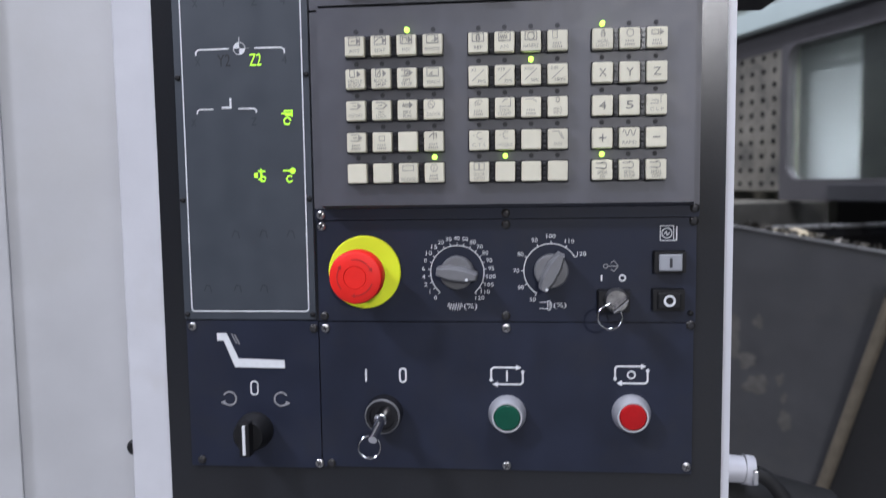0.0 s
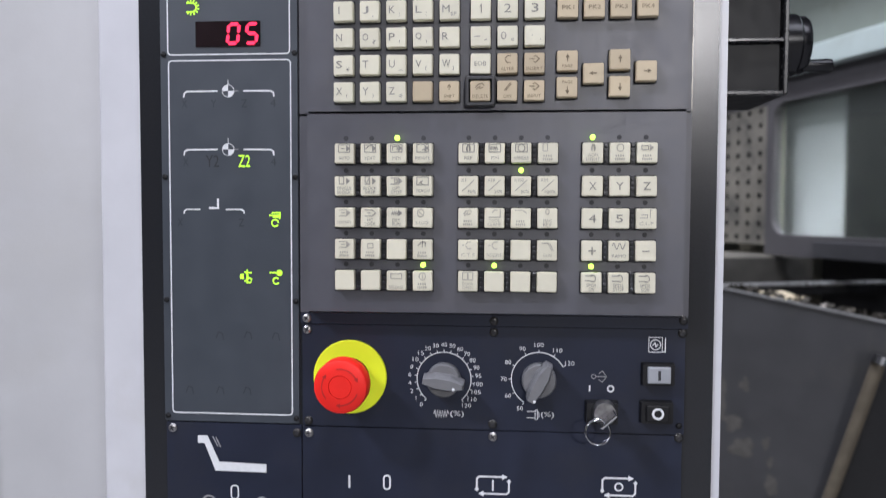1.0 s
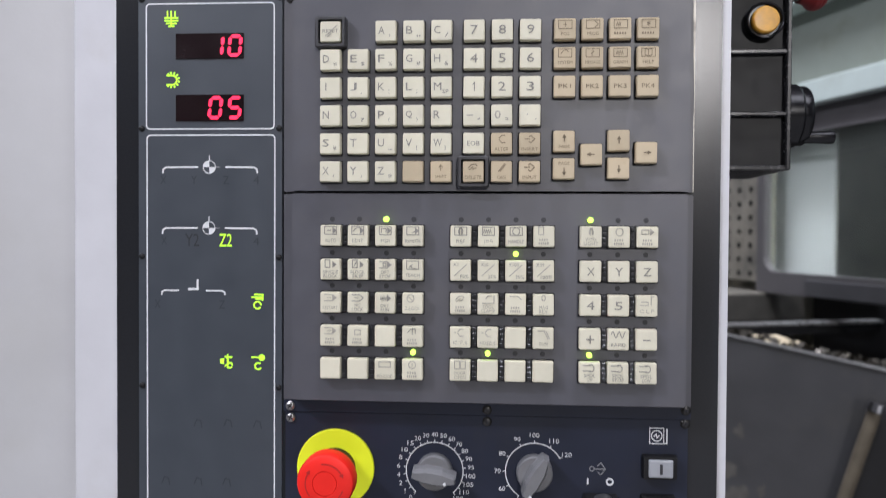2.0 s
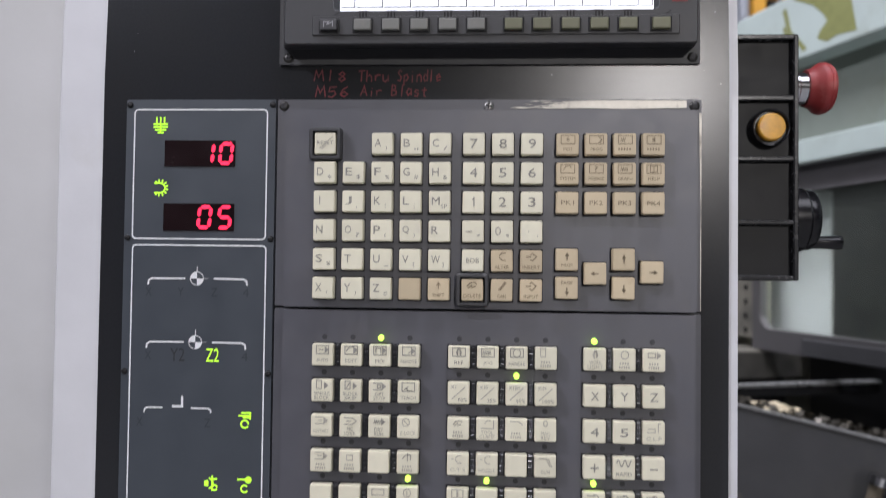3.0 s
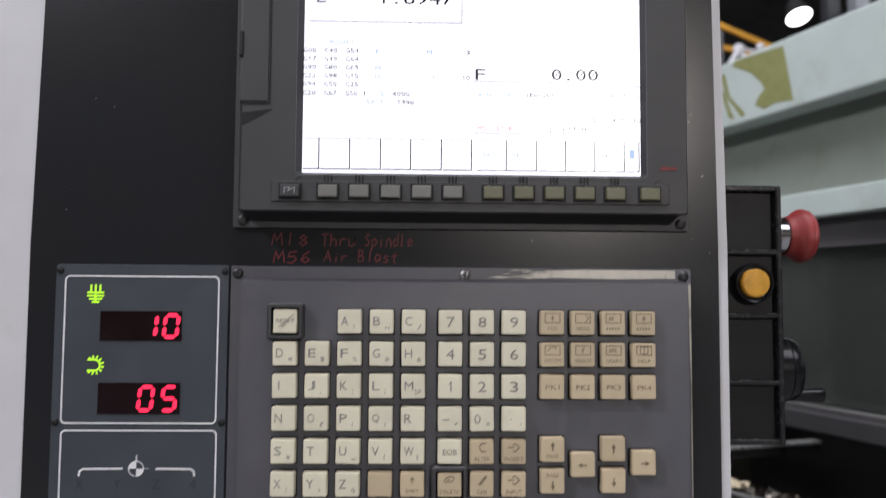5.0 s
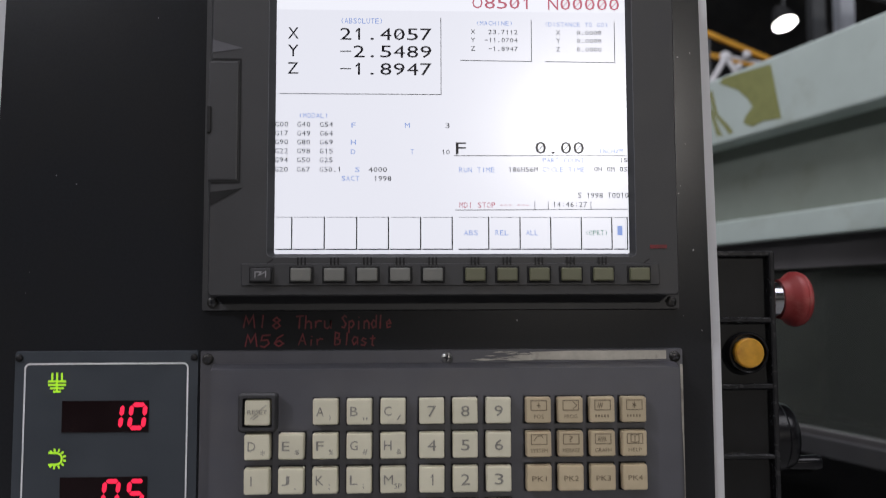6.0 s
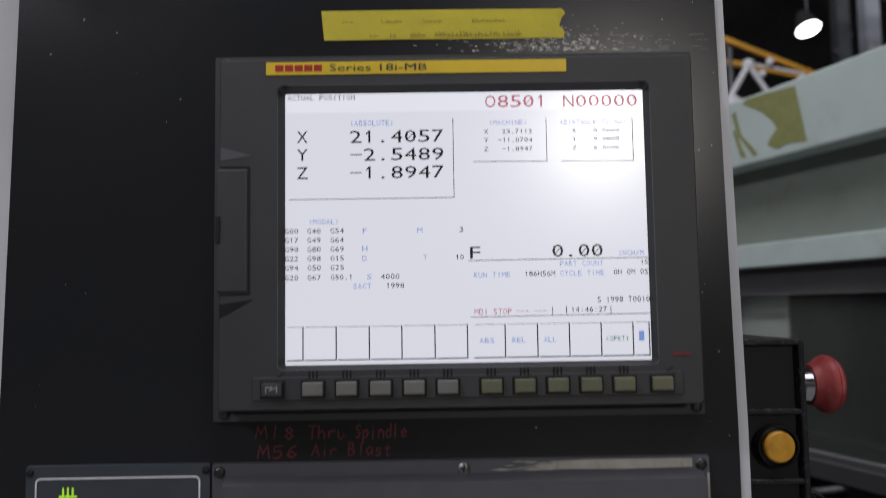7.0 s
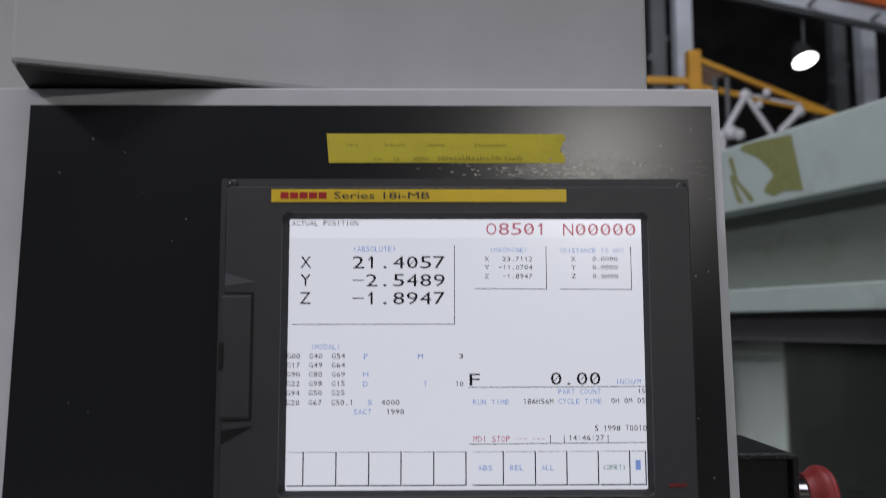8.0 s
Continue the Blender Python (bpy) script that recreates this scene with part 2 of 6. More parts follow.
def to_mesh(name, bm, mat, smooth=False):
    me = bpy.data.meshes.new(name)
    bmesh.ops.recalc_face_normals(bm, faces=bm.faces)
    if smooth:
        for e in bm.edges:
            e.smooth = e.calc_face_angle(0.0) < 0.6
    bm.to_mesh(me)
    bm.free()
    me.materials.append(mat)
    if smooth:
        for p in me.polygons:
            p.use_smooth = True
    return me


def part(name, bm, mat, parent, label="", smooth=False, at=None):
    me = bm if isinstance(bm, bpy.types.Mesh) else to_mesh(name, bm, mat, smooth)
    ob = new(name, me)
    if at is not None:
        ob.matrix_basis = at
    hang(ob, parent)
    return tagged(ob, label)


def thing(name, x, y, z, label, category, group="", kind=""):
    ob = new(name)
    ob.empty_display_size = 0.02
    ob.matrix_basis = Matrix.Translation((x, y, z))
    return tagged(ob, label, category, group, kind)


def structure(name, bm, mat, label="", smooth=False):
    return tagged(new(name, to_mesh(name, bm, mat, smooth)), label, kind="structure")


def add_box(bm, x0, x1, y0, y1, z0, z1, bevel=0.0, segs=2, m=None):
    g = bmesh.ops.create_cube(bm, size=1)
    vs = g["verts"]
    for v in vs:
        v.co = Vector(((x0 + x1) / 2 + v.co.x * (x1 - x0), (y0 + y1) / 2 + v.co.y * (y1 - y0), (z0 + z1) / 2 + v.co.z * (z1 - z0)))
    if bevel:
        es = list({e for v in vs for e in v.link_edges})
        r = bmesh.ops.bevel(bm, geom=es, offset=bevel, segments=segs, affect="EDGES", profile=0.6)
        vs = list({v for f in r["faces"] for v in f.verts} | {v for v in vs if v.is_valid})
    if m is not None:
        seen, stack = set(vs), list(vs)
        bmesh.ops.transform(bm, matrix=m, verts=list(seen))
    return bm


def box(x0, x1, y0, y1, z0, z1, bevel=0.0, segs=2):
    return add_box(bmesh.new(), x0, x1, y0, y1, z0, z1, bevel, segs)


def lathe(profile, m=None, steps=32, bm=None):
    """A turned body: profile is (radius, height) from bottom to top along local z, closed at the axis."""
    bm = bm or bmesh.new()
    rings = []
    for r, h in profile:
        if r < 1e-6:
            rings.append([bm.verts.new((0, 0, h))])
        else:
            rings.append([bm.verts.new((r * math.cos(2 * math.pi * k / steps), r * math.sin(2 * math.pi * k / steps), h)) for k in range(steps)])
    made = [v for ring in rings for v in ring]
    for a, b in zip(rings, rings[1:]):
        for k in range(steps):
            p = [a[k % len(a)], a[(k + 1) % len(a)], b[(k + 1) % len(b)], b[k % len(b)]]
            p = [v for i, v in enumerate(p) if v not in p[:i]]
            if len(p) > 2:
                bm.faces.new(p)
    if m is not None:
        bmesh.ops.transform(bm, matrix=m, verts=made)
    return bm


def facing(x, y, z, turn=0):
    """Local z points out of the panel towards the operator."""
    return Matrix.Translation((x, y, z)) @ Matrix.Rotation(math.pi / 2, 4, "X") @ Matrix.Rotation(radians(turn), 4, "Z")


def sheet(points, y, bm=None, thick=0.0):
    """A flat outline in the panel's plane, points (x, z)."""
    bm = bm or bmesh.new()
    vs = [bm.verts.new((x, y, z)) for x, z in points]
    f = bm.faces.new(vs)
    if thick:
        r = bmesh.ops.extrude_face_region(bm, geom=[f])
        bmesh.ops.translate(bm, vec=(0, thick, 0), verts=[v for v in r["geom"] if isinstance(v, bmesh.types.BMVert)])
    return bm


def stroke(points, w, y, bm=None, closed=False):
    """A printed line of width w along points (x, z), with mitred corners."""
    bm = bm or bmesh.new()
    pts = [Vector(p) for p in points]
    n = len(pts)
    left, right = [], []
    for i, p in enumerate(pts):
        a = pts[i - 1] if (i or closed) else None
        b = pts[(i + 1) % n] if (i < n - 1 or closed) else None
        d1 = (p - a).normalized() if a is not None else None
        d2 = (b - p).normalized() if b is not None else None
        d1, d2 = d1 or d2, d2 or d1
        nrm = Vector((-(d1 + d2).y, (d1 + d2).x))
        nrm = nrm.normalized() if nrm.length > 1e-6 else Vector((-d1.y, d1.x))
        k = w / 2 / max(0.4, abs(nrm.dot(Vector((-d1.y, d1.x)))))
        left.append(bm.verts.new((p.x + nrm.x * k, y, p.y + nrm.y * k)))
        right.append(bm.verts.new((p.x - nrm.x * k, y, p.y - nrm.y * k)))
    for i in range(n if closed else n - 1):
        j = (i + 1) % n
        bm.faces.new((left[i], right[i], right[j], left[j]))
    return bm


def arc(cx, cz, r, a0, a1, n=24):
    return [(cx + r * math.cos(radians(a0 + (a1 - a0) * k / n)), cz + r * math.sin(radians(a0 + (a1 - a0) * k / n))) for k in range(n + 1)]


def round_rect(x0, x1, z0, z1, r, n=5):
    pts = []
    for cx, cz, a in ((x1 - r, z1 - r, 0), (x0 + r, z1 - r, 90), (x0 + r, z0 + r, 180), (x1 - r, z0 + r, 270)):
        pts += arc(cx, cz, r, a, a + 90, n)
    return pts


TEXTS = []


def letter(parent, words, x0, x1, z0, z1, y, mat, name="legend", label=""):
    """Printed words that fill the box x0..x1, z0..z1 on the plane y (made at the end of the script)."""
    TEXTS.append((parent, words, x0, x1, z0, z1, y, mat, name, label))


def frustum(x0, x1, z0, z1, y0, x2, x3, z2, z3, y1, r=0.002):
    """A tray: outline x0..x1, z0..z1 at depth y0 narrowing to x2..x3, z2..z3 at y1, with rounded corners."""
    bm = bmesh.new()
    a = [bm.verts.new((x, y0, z)) for x, z in round_rect(x0, x1, z0, z1, r, 3)]
    b = [bm.verts.new((x, y1, z)) for x, z in round_rect(x2, x3, z2, z3, r, 3)]
    n = len(a)
    for k in range(n):
        bm.faces.new((a[k], a[(k + 1) % n], b[(k + 1) % n], b[k]))
    bm.faces.new(b)
    bm.faces.new(a[::-1])
    return bm


# ---------------------------------------------------------------- hall
structure("floor", box(-16, 16, -18, 16, -0.1, 0.0), CONCRETE, "grey concrete workshop floor")
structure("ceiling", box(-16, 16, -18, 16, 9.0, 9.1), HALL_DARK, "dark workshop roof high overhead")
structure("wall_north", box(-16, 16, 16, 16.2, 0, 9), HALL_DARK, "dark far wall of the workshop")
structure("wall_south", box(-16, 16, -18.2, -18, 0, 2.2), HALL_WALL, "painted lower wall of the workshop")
# Out of view; kept dark so the front plate reflects less light.
structure("unseen_dark_wall", box(-16, 16, -18.2, -18, 2.2, 9), HALL_DARK, "unseen upper wall, added dark to dim the plate's reflection")
structure("wall_west", box(-16.2, -16, -18, 16, 0, 9), HALL_WALL, "painted wall of the workshop")
structure("wall_east", box(16, 16.2, -18, 16, 0, 9), HALL_WALL, "painted wall of the workshop")

# ---------------------------------------------------------------- control cabinet
cabinet = thing("control_cabinet", -0.05, 0.06, 0.0, "white steel machine control cabinet with a dark grey front plate", "cabinet")


def cabinet_outline(grow, z0, z1):
    """The cabinet's front outline: upright sides that draw in slightly towards the top; grow widens it."""
    return [(-0.2740 - grow, z0), (0.1634 + grow * 0.2, z0), (0.1634 + grow * 0.2, 1.52), (0.1598 + grow * 0.17, z1), (-0.2683 - grow, z1), (-0.2740 - grow, 1.52)]


def cabinet_shell():
    bm = bmesh.new()
    loops = []
    for grow, z0, z1, y in ((0.0325, 0.6215, 1.8057, 0.0035), (0.0345, 0.62, 1.8072, 0.006), (0.0345, 0.62, 1.8072, 0.135)):
        loops.append([bm.verts.new((x, y, z)) for x, z in cabinet_outline(grow, z0, z1)])
    for p, q in zip(loops, loops[1:]):
        for k in range(6):
            bm.faces.new((p[k], p[(k + 1) % 6], q[(k + 1) % 6], q[k]))
    bm.faces.new(loops[0])
    bm.faces.new(loops[-1][::-1])
    corners = [e for e in bm.edges if abs(e.verts[0].co.y - e.verts[1].co.y) > 0.1 and abs(e.verts[0].co.z - 1.52) > 0.1]
    bmesh.ops.bevel(bm, geom=corners, offset=0.006, segments=4, affect="EDGES")
    return bm


def front_plate():
    return sheet(cabinet_outline(0.0, 0.640, 1.7950), 0.0018, None, 0.0018)


part("shell", cabinet_shell(), WHITE_PAINT, cabinet, "white painted sheet-steel shell with a narrow rim")
part("front_plate", front_plate(), DARK_PAINT, cabinet, "scuffed dark grey front plate")
part("stand", box(-0.20, 0.06, 0.03, 0.12, 0.0, 0.62, 0.004), WHITE_PAINT, cabinet)

# machine axes: U runs along the machine's front, away from the operator
MU, MN = Vector((-0.31, 0.951, 0)).normalized(), Vector((-0.951, -0.31, 0)).normalized()
MP = Vector((0.9, 1.397, 0))
MACHINE = Matrix(((MU.x, MN.x, 0, MP.x), (MU.y, MN.y, 0, MP.y), (0, 0, 1, 0), (0, 0, 0, 1)))


def mbox(u0, u1, n0, n1, z0, z1, bevel=0.0):
    """A box along the machine's axes: u along its front, n out of it."""
    bm = box(u0, u1, n0, n1, z0, z1, bevel)
    bmesh.ops.transform(bm, matrix=MACHINE, verts=bm.verts)
    return bm


# arm housing above the cabinet and cover beside it, square to the machine
FRONT_DIR = Vector((0.951, 0.31, 0)).normalized()


def housing(along0, along1, back0, back1, z0, z1, bevel):
    bm = box(along0, along1, back0, back1, z0, z1, bevel)
    m = Matrix(((FRONT_DIR.x, -FRONT_DIR.y, 0, -0.133), (FRONT_DIR.y, FRONT_DIR.x, 0, 0.0), (0, 0, 1, 0), (0, 0, 0, 1)))
    bmesh.ops.transform(bm, matrix=m, verts=bm.verts)
    return bm


arm = thing("arm_housing", -0.02, 0.1, 1.8075, "grey-white steel arm housing lying across the cabinet top", "machine cover")
part("cover", housing(-0.1335, 0.2975, 0.006, 0.30, 1.8099, 2.35, 0.003), COVER_PAINT, arm)
# Black sheet standing for the shadow on the housing's underside.
part("underside_seal", housing(-0.1305, 0.2945, 0.009, 0.297, 1.8075, 1.8101, 0.0), BLACK, arm, "black sheet for the housing's shaded underside")
side = thing("side_cover", -0.5, 0.05, 0.0, "plain grey-white sheet-metal cover behind the cabinet", "machine cover")
part("cover_sheet", housing(-1.35, -0.10, 0.085, 0.10, 0.0, 2.6, 0.003), COVER_PAINT, side)
part("cover_lip", housing(-1.35, -0.256, 0.081, 0.0848, 0.0, 2.6, 0.001), COVER_PAINT, side, "overlapping grey-white cover sheet")
part("cover_bolt", lathe([(0, -0.002), (0.007, -0.002), (0.007, 0.002), (0.005, 0.004), (0, 0.004)], facing(-0.309, 0.012, 1.012), 20), BLACK, side, "black plastic plug", True)

# ---------------------------------------------------------------- machine beyond
machine = thing("machining_centre", 0.9, 1.4, 0.0, "large pale green machining centre with an open work area", "machine")
part("top_beam", mbox(-2.6, 1.2, -0.5, 0.0, 1.967, 2.152, 0.006), GREEN_WHITE, machine, "pale green enclosed top beam")
part("upper_panel", mbox(-2.6, 1.2, -0.5, -0.075, 1.752, 1.967), GREEN_SHADED, machine, "recessed panel in green darkened for the beam's shade")
part("door_rail", mbox(-2.6, 1.2, -0.5, -0.020, 1.688, 1.752, 0.004), GREEN_WHITE, machine, "pale green door rail")
part("rail_channel", mbox(-2.6, 1.2, -0.5, -0.055, 1.6185, 1.688), DOOR_GREY, machine, "dark grey rail channel")


def patch_stain():
    """Glue left by a torn-off sticker on the beam: one large flake and two thin runs."""
    bm = bmesh.new()

    def flake(pts):
        bm.faces.new([bm.verts.new(MACHINE @ Vector((u, 0.0008, z))) for u, z in pts])
    flake([(0.000, 1.987), (0.030, 2.134), (0.205, 2.147), (0.222, 2.136), (0.150, 2.098), (0.112, 2.062), (0.098, 2.040), (0.126, 2.020), (0.134, 2.004), (0.100, 1.987), (0.062, 1.994)])
    flake([(0.268, 2.118), (0.252, 2.124), (0.232, 2.052), (0.190, 2.010), (0.172, 1.988), (0.188, 1.985), (0.214, 2.016), (0.246, 2.052)])
    flake([(0.266, 2.067), (0.257, 2.075), (0.226, 2.005), (0.214, 1.986), (0.238, 1.992)])
    return bm


part("roof_sheet", mbox(-2.6, 1.2, -1.6, -0.501, 2.08, 2.12, 0.004), GREEN_WHITE, machine, "pale green roof sheet")
part("rear_wall", mbox(-2.6, 1.2, -1.64, -1.602, 0.0, 2.12), GREEN_WHITE, machine, "pale green rear wall")
part("end_wall", mbox(-2.64, -2.602, -1.6, -0.02, 0.0, 2.12), GREEN_WHITE, machine, "pale green end wall")
part("base", mbox(-2.6, 1.2, -1.6, -0.31, 0.0, 0.30), MACHINE_GREY, machine, "dark grey machine base")
part("glue_stain", patch_stain(), OLIVE_PRIMER, machine, "olive glue stain of a torn sticker")

# sliding door with a rounded window
door = thing("machine_door", 0.8, 1.8, 1.16, "dark grey sliding machine door with a rounded clear window", "door")


def door_frame():
    bm = bmesh.new()
    win = round_rect(-0.62, 0.396, 1.226, 1.612, 0.05, 6)
    order = round_rect(-0.80, 0.424, 1.165, 1.618, 0.006, 6)
    for n0 in (0.0, -0.03):
        a = [bm.verts.new(MACHINE @ Vector((u, n0 - 0.02, z))) for u, z in order]
        b = [bm.verts.new(MACHINE @ Vector((u, n0 - 0.02, z))) for u, z in win]
        for k in range(len(a)):
            j = (k + 1) % len(a)
            bm.faces.new((a[k], a[j], b[j], b[k]))
    bm.verts.ensure_lookup_table()
    n = len(order)
    for base in (0, n):
        for k in range(n):
            j = (k + 1) % n
            bm.faces.new((bm.verts[base + k], bm.verts[base + j], bm.verts[2 * n + base + j], bm.verts[2 * n + base + k]))
    return bm


part("frame", door_frame(), DOOR_GREY, door, "dark grey door frame")
pane = part("window_pane", sheet([(0, 0), (1, 0), (1, 1), (0, 1)], 0), GLASS, door, "slightly cloudy clear window pane")
pane.data.clear_geometry()
_bm = mbox(-0.65, 0.412, -0.040, -0.034, 1.205, 1.616)
_bm.to_mesh(pane.data)
_bm.free()
pane.visible_shadow = False
part("lower_rail", mbox(-0.80, 0.20, -0.018, -0.004, 1.168, 1.212, 0.003), MACHINE_GREY, door, "grey lower door rail")

# inside of the work area
interior = thing("work_area_lining", 0.6, 2.4, 0.0, "stained steel lining inside the work area", "machine lining")
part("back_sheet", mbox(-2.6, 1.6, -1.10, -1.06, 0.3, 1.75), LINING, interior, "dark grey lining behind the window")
# Added pale sheet that stands for the bright reflection in the window.
bm = sheet(round_rect(0.238, 0.66, 1.19, 1.66, 0.03), 0.0, None, 0.008)
bmesh.ops.transform(bm, matrix=MACHINE @ Matrix.Translation((0, -0.143, 0)), verts=bm.verts)
part("inner_sheet", bm, REFLECTION_PALE, interior, "pale sheet added close behind the window for its bright reflection")
part("end_sheet", mbox(0.91, 0.95, -1.06, -0.03, 0.3, 1.75), STEEL_PLATE, interior)


def bolt_plate():
    bm = mbox(0.405, 0.905, -0.075, -0.055, 1.190, 1.617, 0.003)
    return bm


plate = thing("tooling_plate", 0.7, 1.8, 1.2, "stained steel tooling plate with rows of bolt holes", "machine plate")
part("plate", bolt_plate(), STEEL_PLATE, plate)
hole_mesh = None
for i in range(10):
    for k in range(7):
        bm = lathe([(0, 0.0), (0.0088, 0.0), (0.0088, 0.0012), (0.006, 0.0015), (0, 0.0015)], None, 10)
        if hole_mesh is None:
            hole_mesh = to_mesh("bolt_hole", bm, BLACK)
        else:
            bm.free()
        at = MACHINE @ Matrix.Translation((0.446 + 0.0565 * k, -0.0548, 1.213 + 0.0435 * i)) @ Matrix.Rotation(-math.pi / 2, 4, "X")
        part("bolt_hole", hole_mesh, BLACK, plate, at=at)



def cross_box(x0, x1, y, depth, z0, z1, bevel=0.0):
    """A box that runs square into the machine: from x0 to x1 on a line that meets x = 0 at y."""
    bm = box(x0 / 0.951, x1 / 0.951, 0, depth, z0, z1, bevel)
    m = Matrix(((0.951, -0.31, 0, 0), (0.31, 0.951, 0, y), (0, 0, 1, 0), (0, 0, 0, 1)))
    bmesh.ops.transform(bm, matrix=m, verts=bm.verts)
    return bm


table = thing("machine_table", 0.7, 1.8, 0.0, "dark oily steel machine table under the door", "machine table")
part("table_top", cross_box(0.30, 0.935, 1.508, 0.34, 1.080, 1.1575, 0.004), DARK_STEEL_PLATE, table)
part("table_edge", cross_box(0.30, 0.93, 1.5095, 0.30, 1.1577, 1.1605, 0.001), STEEL_PLATE, table, "bright table edge")
part("cross_bar", cross_box(0.28, 1.05, 1.244, 0.030, 1.0965, 1.1062, 0.003), PALE_STEEL, table, "bright steel cross bar")
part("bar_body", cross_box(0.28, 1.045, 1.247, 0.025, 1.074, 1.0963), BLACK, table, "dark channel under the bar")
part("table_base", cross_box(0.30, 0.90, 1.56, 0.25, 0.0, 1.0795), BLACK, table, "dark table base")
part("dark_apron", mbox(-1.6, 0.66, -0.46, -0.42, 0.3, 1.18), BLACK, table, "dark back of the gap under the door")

work_light = bpy.data.lights.new("work_light", "AREA")
work_light.shape, work_light.size, work_light.size_y, work_light.energy, work_light.color = "RECTANGLE", 0.5, 0.12, 0.30, (0.95, 1.0, 0.97)
new("work_light", work_light).matrix_basis = MACHINE @ Matrix.Translation((0.30, -0.75, 1.735))

# curved chip guard standing before the machine
guard = thing("chip_guard", 0.6, 0.85, 0.0, "dark grey curved sheet-steel chip guard with a bright top edge", "machine guard")


def guard_line(s):
    """A point of the guard's foot line; s runs 0..1 from its far end to its near end."""
    x = 0.10 + 1.35 * s
    return Vector((x, 1.2157 - 0.2311 * x - 0.1758 * x * x, 0))


def guard_sheet(z0, z1, t0, t1, slope=0.0):
    bm = bmesh.new()
    rows = []
    for k in range(25):
        p = guard_line(k / 24)
        d = (guard_line(k / 24 + 0.01) - p).normalized()
        nn = Vector((d.y, -d.x, 0))
        dz = -0.250 * (k / 24)
        rows.append([bm.verts.new(p + nn * t + Vector((0, 0, z + (dz if z > 0.9 else 0)))) for t, z in ((t0, z0), (t0, z1), (t1, z1), (t1, z0))])
    for a, b in zip(rows, rows[1:]):
        for i in range(4):
            bm.faces.new((a[i], a[(i + 1) % 4], b[(i + 1) % 4], b[i]))
    bm.faces.new(rows[0])
    bm.faces.new(rows[-1][::-1])
    return bm


part("sheet", guard_sheet(0.0, 1.1958, 0.0, 0.004), MACHINE_GREY, guard)
# Pale strip paints the light that catches the guard's top edge.
part("top_edge", guard_sheet(1.1960, 1.2005, -0.003, 0.007), PALE_STEEL, guard, "top edge, brightened for the light on it")


def end_shield():
    """A dark sheet added over the guard's near end, its edge leaning along the tool handle."""
    bm = bmesh.new()
    rows = []
    for k in range(9):
        z = 1.02 * k / 8
        s0 = 0.292 + 0.170 * z / 1.01
        line = []
        for j in range(8):
            s = s0 + (0.98 - s0) * j / 7
            p = guard_line(s)
            d = (guard_line(s + 0.01) - p).normalized()
            line.append(bm.verts.new(p + Vector((d.y, -d.x, 0)) * 0.0075 + Vector((0, 0, min(z, 1.19 - 0.25 * s)))))
        rows.append(line)
    for a, b in zip(rows, rows[1:]):
        for j in range(7):
            bm.faces.new((a[j], a[j + 1], b[j + 1], b[j]))
    r = bmesh.ops.extrude_face_region(bm, geom=list(bm.faces))
    bmesh.ops.translate(bm, vec=(0.0, 0.003, 0), verts=[v for v in r["geom"] if isinstance(v, bmesh.types.BMVert)])
    return bm


part("end_shield", end_shield(), RUBBER, guard, "dark sheet added over the guard's end")


def stain_blot(cs, cz, rx, rz, seed, bm):
    rnd = random.Random(seed)
    vs = []
    for k in range(26):
        a = 2 * math.pi * k / 26
        r = 0.75 + 0.5 * noise.noise(Vector((math.cos(a) * 1.3 + seed, math.sin(a) * 1.3, seed * 3.1)))
        s = cs + rx * r * math.cos(a)
        p = guard_line(s)
        d = (guard_line(s + 0.01) - p).normalized()
        vs.append(bm.verts.new(p + Vector((d.y, -d.x, 0)) * 0.0048 + Vector((0, 0, cz + rz * r * math.sin(a)))))
    bm.faces.new(vs)
    return bm


stains = bmesh.new()
for seed, (cs, cz, rx, rz) in enumerate([(0.266, 0.890, 0.022, 0.055), (0.288, 0.850, 0.016, 0.022), (0.302, 0.798, 0.024, 0.028), (0.333, 0.815, 0.007, 0.018), (0.338, 0.775, 0.006, 0.013), (0.340, 0.728, 0.010, 0.026), (0.302, 0.930, 0.007, 0.020)]):
    stain_blot(cs, cz, rx, rz, seed, stains)
part("coolant_stain", stains, STAIN, guard, "pale dried coolant stains")

# rag and metal chips in the trough behind the guard
trough = thing("chip_trough", 0.7, 1.1, 0.0, "dark steel trough behind the chip guard", "machine trough")
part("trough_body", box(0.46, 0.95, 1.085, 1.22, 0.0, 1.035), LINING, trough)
bm = bmesh.new()
bmesh.ops.create_icosphere(bm, subdivisions=4, radius=1)
for v in bm.verts:
    k = 1 + 0.40 * noise.noise(v.co * 2.3) + 0.22 * noise.noise(v.co * 5)
    v.co = Vector((0.606 + 0.058 * v.co.x * k, 1.098 + 0.030 * v.co.y * k, 1.094 + 0.024 * v.co.z * k - 0.014 * v.co.x))
rag = tagged(new("cleaning_rag", to_mesh("cleaning_rag", bm, RAG, True)), "crumpled cream cleaning rag lying in the chip trough", "rag")
bm = bmesh.new()
rnd = random.Random(4)
